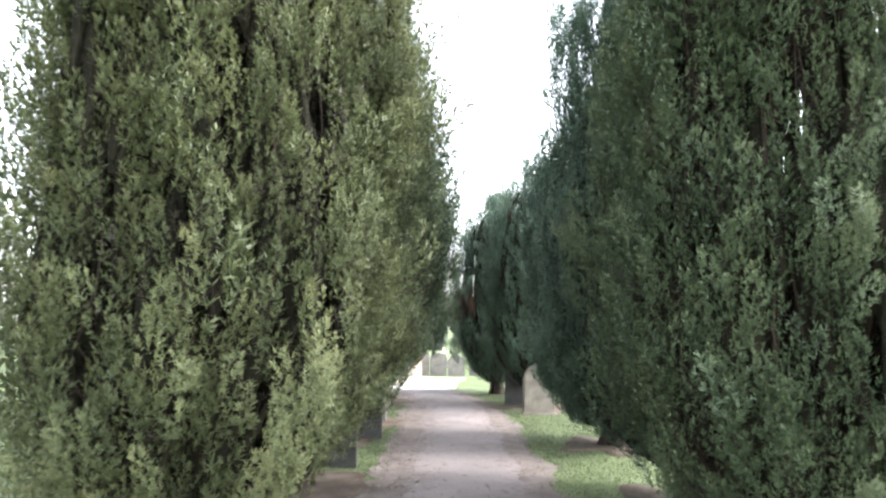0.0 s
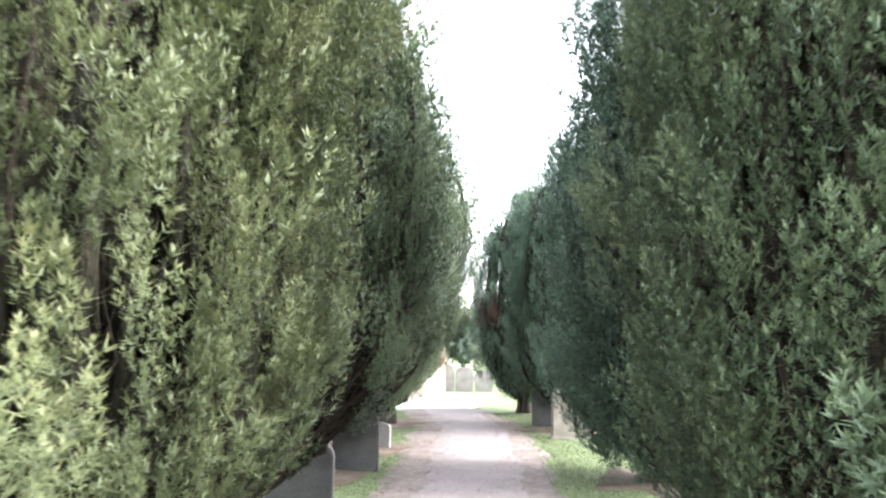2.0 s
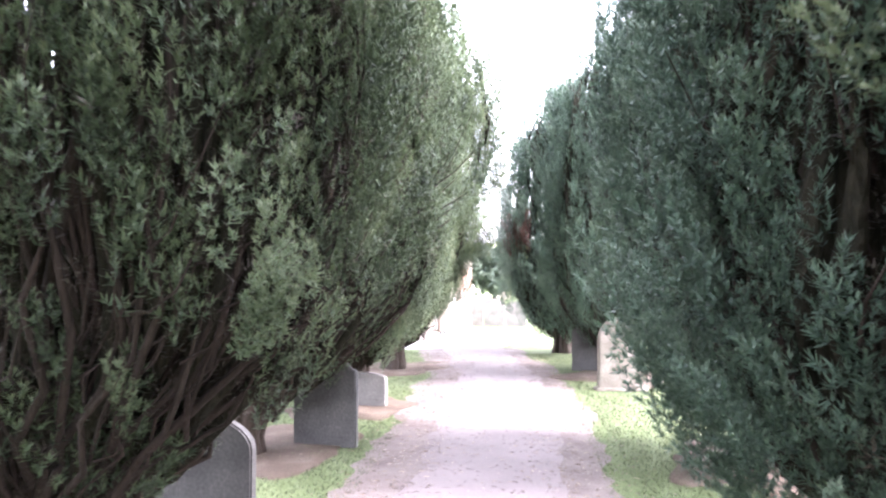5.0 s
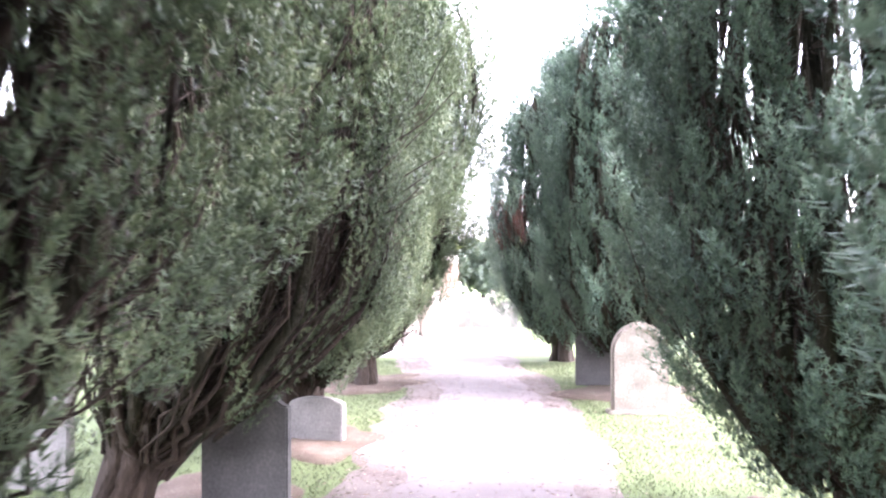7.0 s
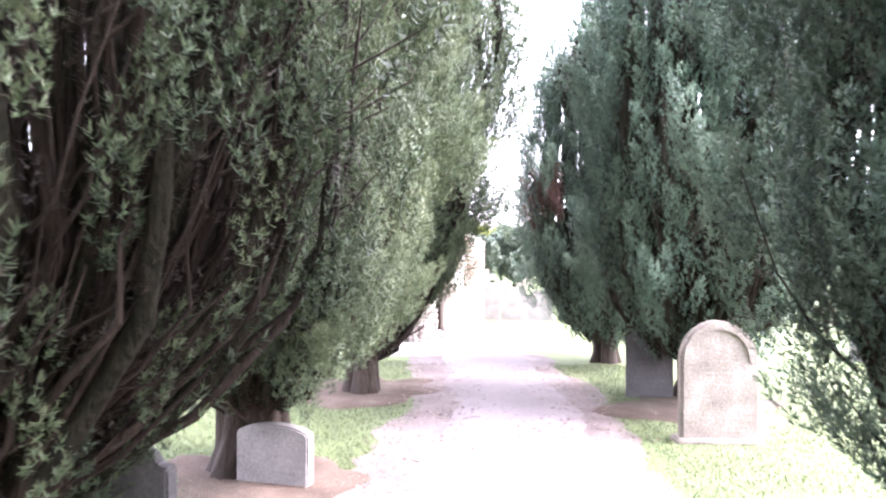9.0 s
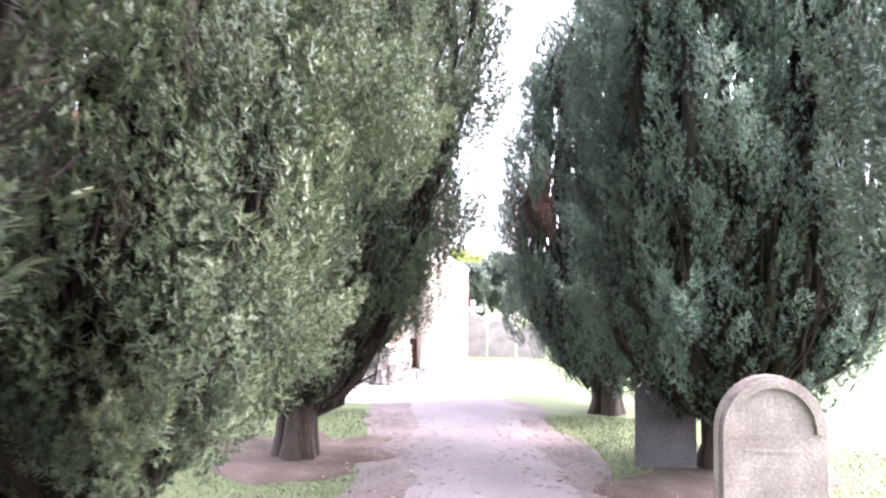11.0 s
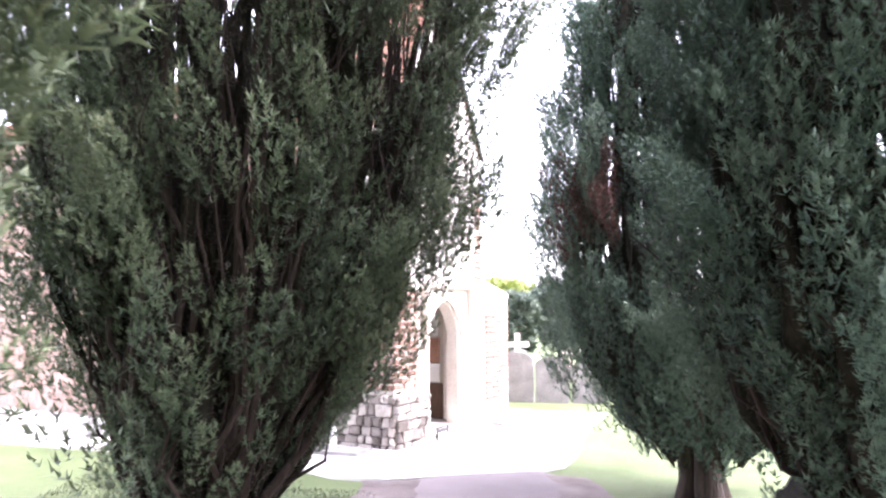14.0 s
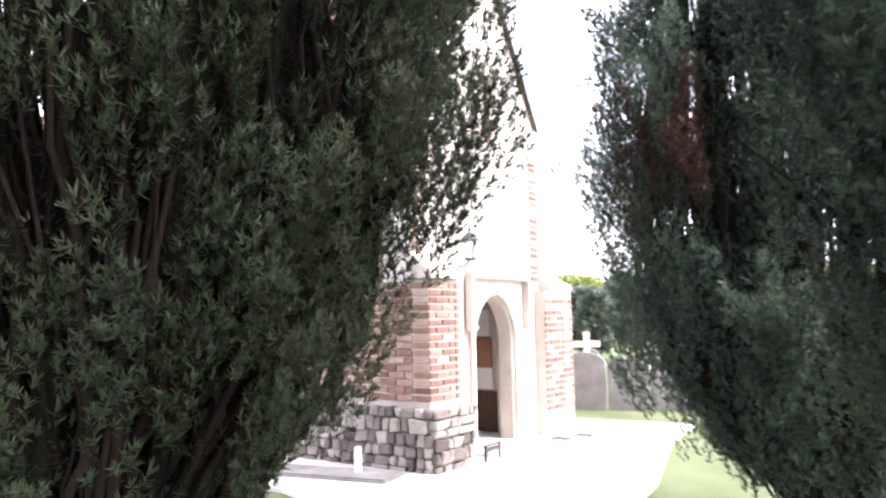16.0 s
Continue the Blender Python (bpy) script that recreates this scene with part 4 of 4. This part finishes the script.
rubble(plinth, BL[0] - 0.06, BL[1] + 0.12, BL[2] - 0.08, -0.05, 0.64, Matrix.Translation((BL[0] - 0.06, BL[2] - 0.08, 0)), 31)
long_plinth = wall_part("side_plinth", BL[0] - 0.06, S0, 0.0, 3.4, -0.1, 0.64, GREYSTONE, "rough rubble stone plinth of the side wall")
rubble(long_plinth, 0, 3.6, 0, -0.05, 0.66, Matrix.Translation((BL[0] - 0.06, 3.3, 0)) @ Matrix.Rotation(radians(-90), 4, "Z"), 33)


# lantern on the wall
def wall_lantern():
    top = empty("wall_lantern", porch.matrix_world @ pose(-0.30, -0.30, 2.22), "black iron lantern on a bracket above the buttress", "lantern")
    bm = bmesh.new()
    bmesh.ops.create_cone(bm, cap_ends=True, segments=6, radius1=0.055, radius2=0.085, depth=0.03, matrix=Matrix.Translation((0, 0, 0.0)))
    part("base_ring", bm, IRON, top)
    bm = bmesh.new()
    bmesh.ops.create_cone(bm, cap_ends=False, segments=6, radius1=0.06, radius2=0.095, depth=0.20, matrix=Matrix.Translation((0, 0, 0.115)))
    part("glass", bm, GLASS, top).visible_shadow = False
    for k in range(6):
        a = math.pi / 3 * k
        v, f = tube([(0.06 * math.cos(a), 0.06 * math.sin(a), 0.01), (0.097 * math.cos(a), 0.097 * math.sin(a), 0.22)], [0.007, 0.007], 5)
        arrays("glazing_bar", v, f, IRON, top)
    bm = bmesh.new()
    bmesh.ops.create_cone(bm, cap_ends=True, segments=6, radius1=0.125, radius2=0.02, depth=0.09, matrix=Matrix.Translation((0, 0, 0.265)))
    part("hood", bm, IRON, top)
    bm = bmesh.new()
    bmesh.ops.create_uvsphere(bm, u_segments=8, v_segments=6, radius=0.022, matrix=Matrix.Translation((0, 0, 0.335)))
    bmesh.ops.create_cone(bm, cap_ends=True, segments=6, radius1=0.012, radius2=0.002, depth=0.06, matrix=Matrix.Translation((0, 0, 0.375)))
    part("finial", bm, IRON, top)
    v, f = tube([(0, 0.31, 0.0), (0, 0.22, -0.06), (0, 0.08, -0.07), (0, 0, -0.01)], [0.011] * 4, 6)
    arrays("bracket", v, f, IRON, top, smooth=True)


wall_lantern()


def boot_scraper():
    top = empty("boot_scraper", porch.matrix_world @ pose(-0.12, -0.42, 0.0, 0, 0, 4), "black iron boot scraper beside the doorway plinth", "boot scraper")
    for s in (-0.16, 0.16):
        part("upright", box(bmesh.new(), s - 0.012, s + 0.012, -0.012, 0.012, -0.02, 0.19, 0.003), IRON, top)
    part("blade", box(bmesh.new(), -0.16, 0.16, -0.006, 0.006, 0.12, 0.17, 0.002), IRON, top)
    part("top_bar", box(bmesh.new(), -0.18, 0.18, -0.014, 0.014, 0.18, 0.20, 0.003), IRON, top)


boot_scraper()


def drain_grate(s, o):
    top = empty("drain_grate", porch.matrix_world @ pose(s, o, 0.006), "dark iron drain grate set in the paving", "drain")
    for k in range(5):
        part("bar", box(bmesh.new(), -0.15 + 0.06 * k, -0.12 + 0.06 * k, -0.12, 0.12, 0.0, 0.02), IRON, top)
    part("frame", box(bmesh.new(), -0.18, 0.18, 0.12, 0.15, -0.01, 0.022), IRON, top)


drain_grate(1.55, -0.42)
drain_grate(1.95, -0.55)

# low kerb flag beside the side wall, with a white marker post
flag = tagged(mesh_object("kerb_flag", box(bmesh.new(), -4.3, -2.75, 22.75, 23.2, -0.05, 0.06, 0.02), GREYSTONE), "worn grey stone kerb along the porch side", "kerb", kind="structure")
post = empty("marker_post", pose(-3.15, 22.95, 0.06), "short white painted post by the wall", "post")
part("shaft", box(bmesh.new(), -0.03, 0.03, -0.03, 0.03, 0, 0.26, 0.008), PAPER, post)


# ---- grass and litter ----
def blades():
    """Short grass on the verges, denser beside the path."""
    rng = np.random.default_rng(5)
    n = 130000
    y = 6 + rng.random(n) ** 0.9 * 15.5
    side = np.where(rng.random(n) < 0.5, -1, 1)
    c = np.array([centre(v) for v in y])
    d = 1.02 + 3.2 * rng.random(n) ** 1.4
    x = c + side * d
    ok = ~((y > 21.3) & (x < -0.1)) & ~((np.abs(d) < 1.25) & (rng.random(n) < 0.55))
    x, y = x[ok], y[ok]
    swell = np.array([0.05 * noise.noise((u * 0.6, v * 0.6, 0)) * min(1, max(0, abs(u - centre(v)) - 1.2)) for u, v in zip(x, y)])
    z = np.array([slope(v) for v in y]) + swell - 0.022
    n = len(x)
    a = rng.random(n) * 6.28
    h = 0.022 + 0.018 * rng.random(n)
    w = 0.004 + 0.004 * rng.random(n)
    bx, by = np.cos(a) * w, np.sin(a) * w
    lx, ly = rng.normal(0, 0.022, n), rng.normal(0, 0.022, n)
    v = np.stack([np.stack([x - bx, y - by, z], 1), np.stack([x + bx, y + by, z], 1), np.stack([x + lx, y + ly, z + h], 1)], 1).reshape(-1, 3)
    tagged(arrays("grass", v, np.arange(len(v)).reshape(-1, 3), BLADE), "short mown grass blades along the path", "grass", kind="stuff")


def litter():
    """Fallen needles, twigs and pale leaves lying on path and soil."""
    rng = np.random.default_rng(9)
    n = 9000
    y = 5 + rng.random(n) * 16
    c = np.array([centre(v) for v in y])
    s = np.where(rng.random(n) < 0.5, -1, 1)
    d = np.where(rng.random(n) < 0.75, 0.75 + rng.normal(0, 0.28, n), rng.random(n) * 0.9)
    x = c + s * d
    z = np.array([slope(v) for v in y]) + 0.022
    a = rng.random(n) * 6.28
    ln, w = 0.012 + 0.03 * rng.random(n) ** 2, 0.003 + 0.008 * rng.random(n) ** 2
    ux, uy = np.cos(a), np.sin(a)
    p = lambda i, j, k: np.stack([x + i * ln * ux - j * w * uy, y + i * ln * uy + j * w * ux, z + k * 0.008 * rng.random(n)], 1)  # noqa: E731
    v = np.stack([p(-1, 0, 0), p(0, -1, 1), p(1, 0, 0.3), p(0, 1, 1)], 1).reshape(-1, 3)
    tagged(arrays("leaf_litter", v, np.arange(len(v)).reshape(-1, 4), LITTER), "fallen brown needles and pale leaves on the path", "litter", kind="stuff")


LITTER = leafy("fallen_leaves", (0.06, 0.04, 0.03), (0.13, 0.09, 0.06), (0.24, 0.18, 0.13), (0.45, 0.40, 0.33), False)
blades()
litter()
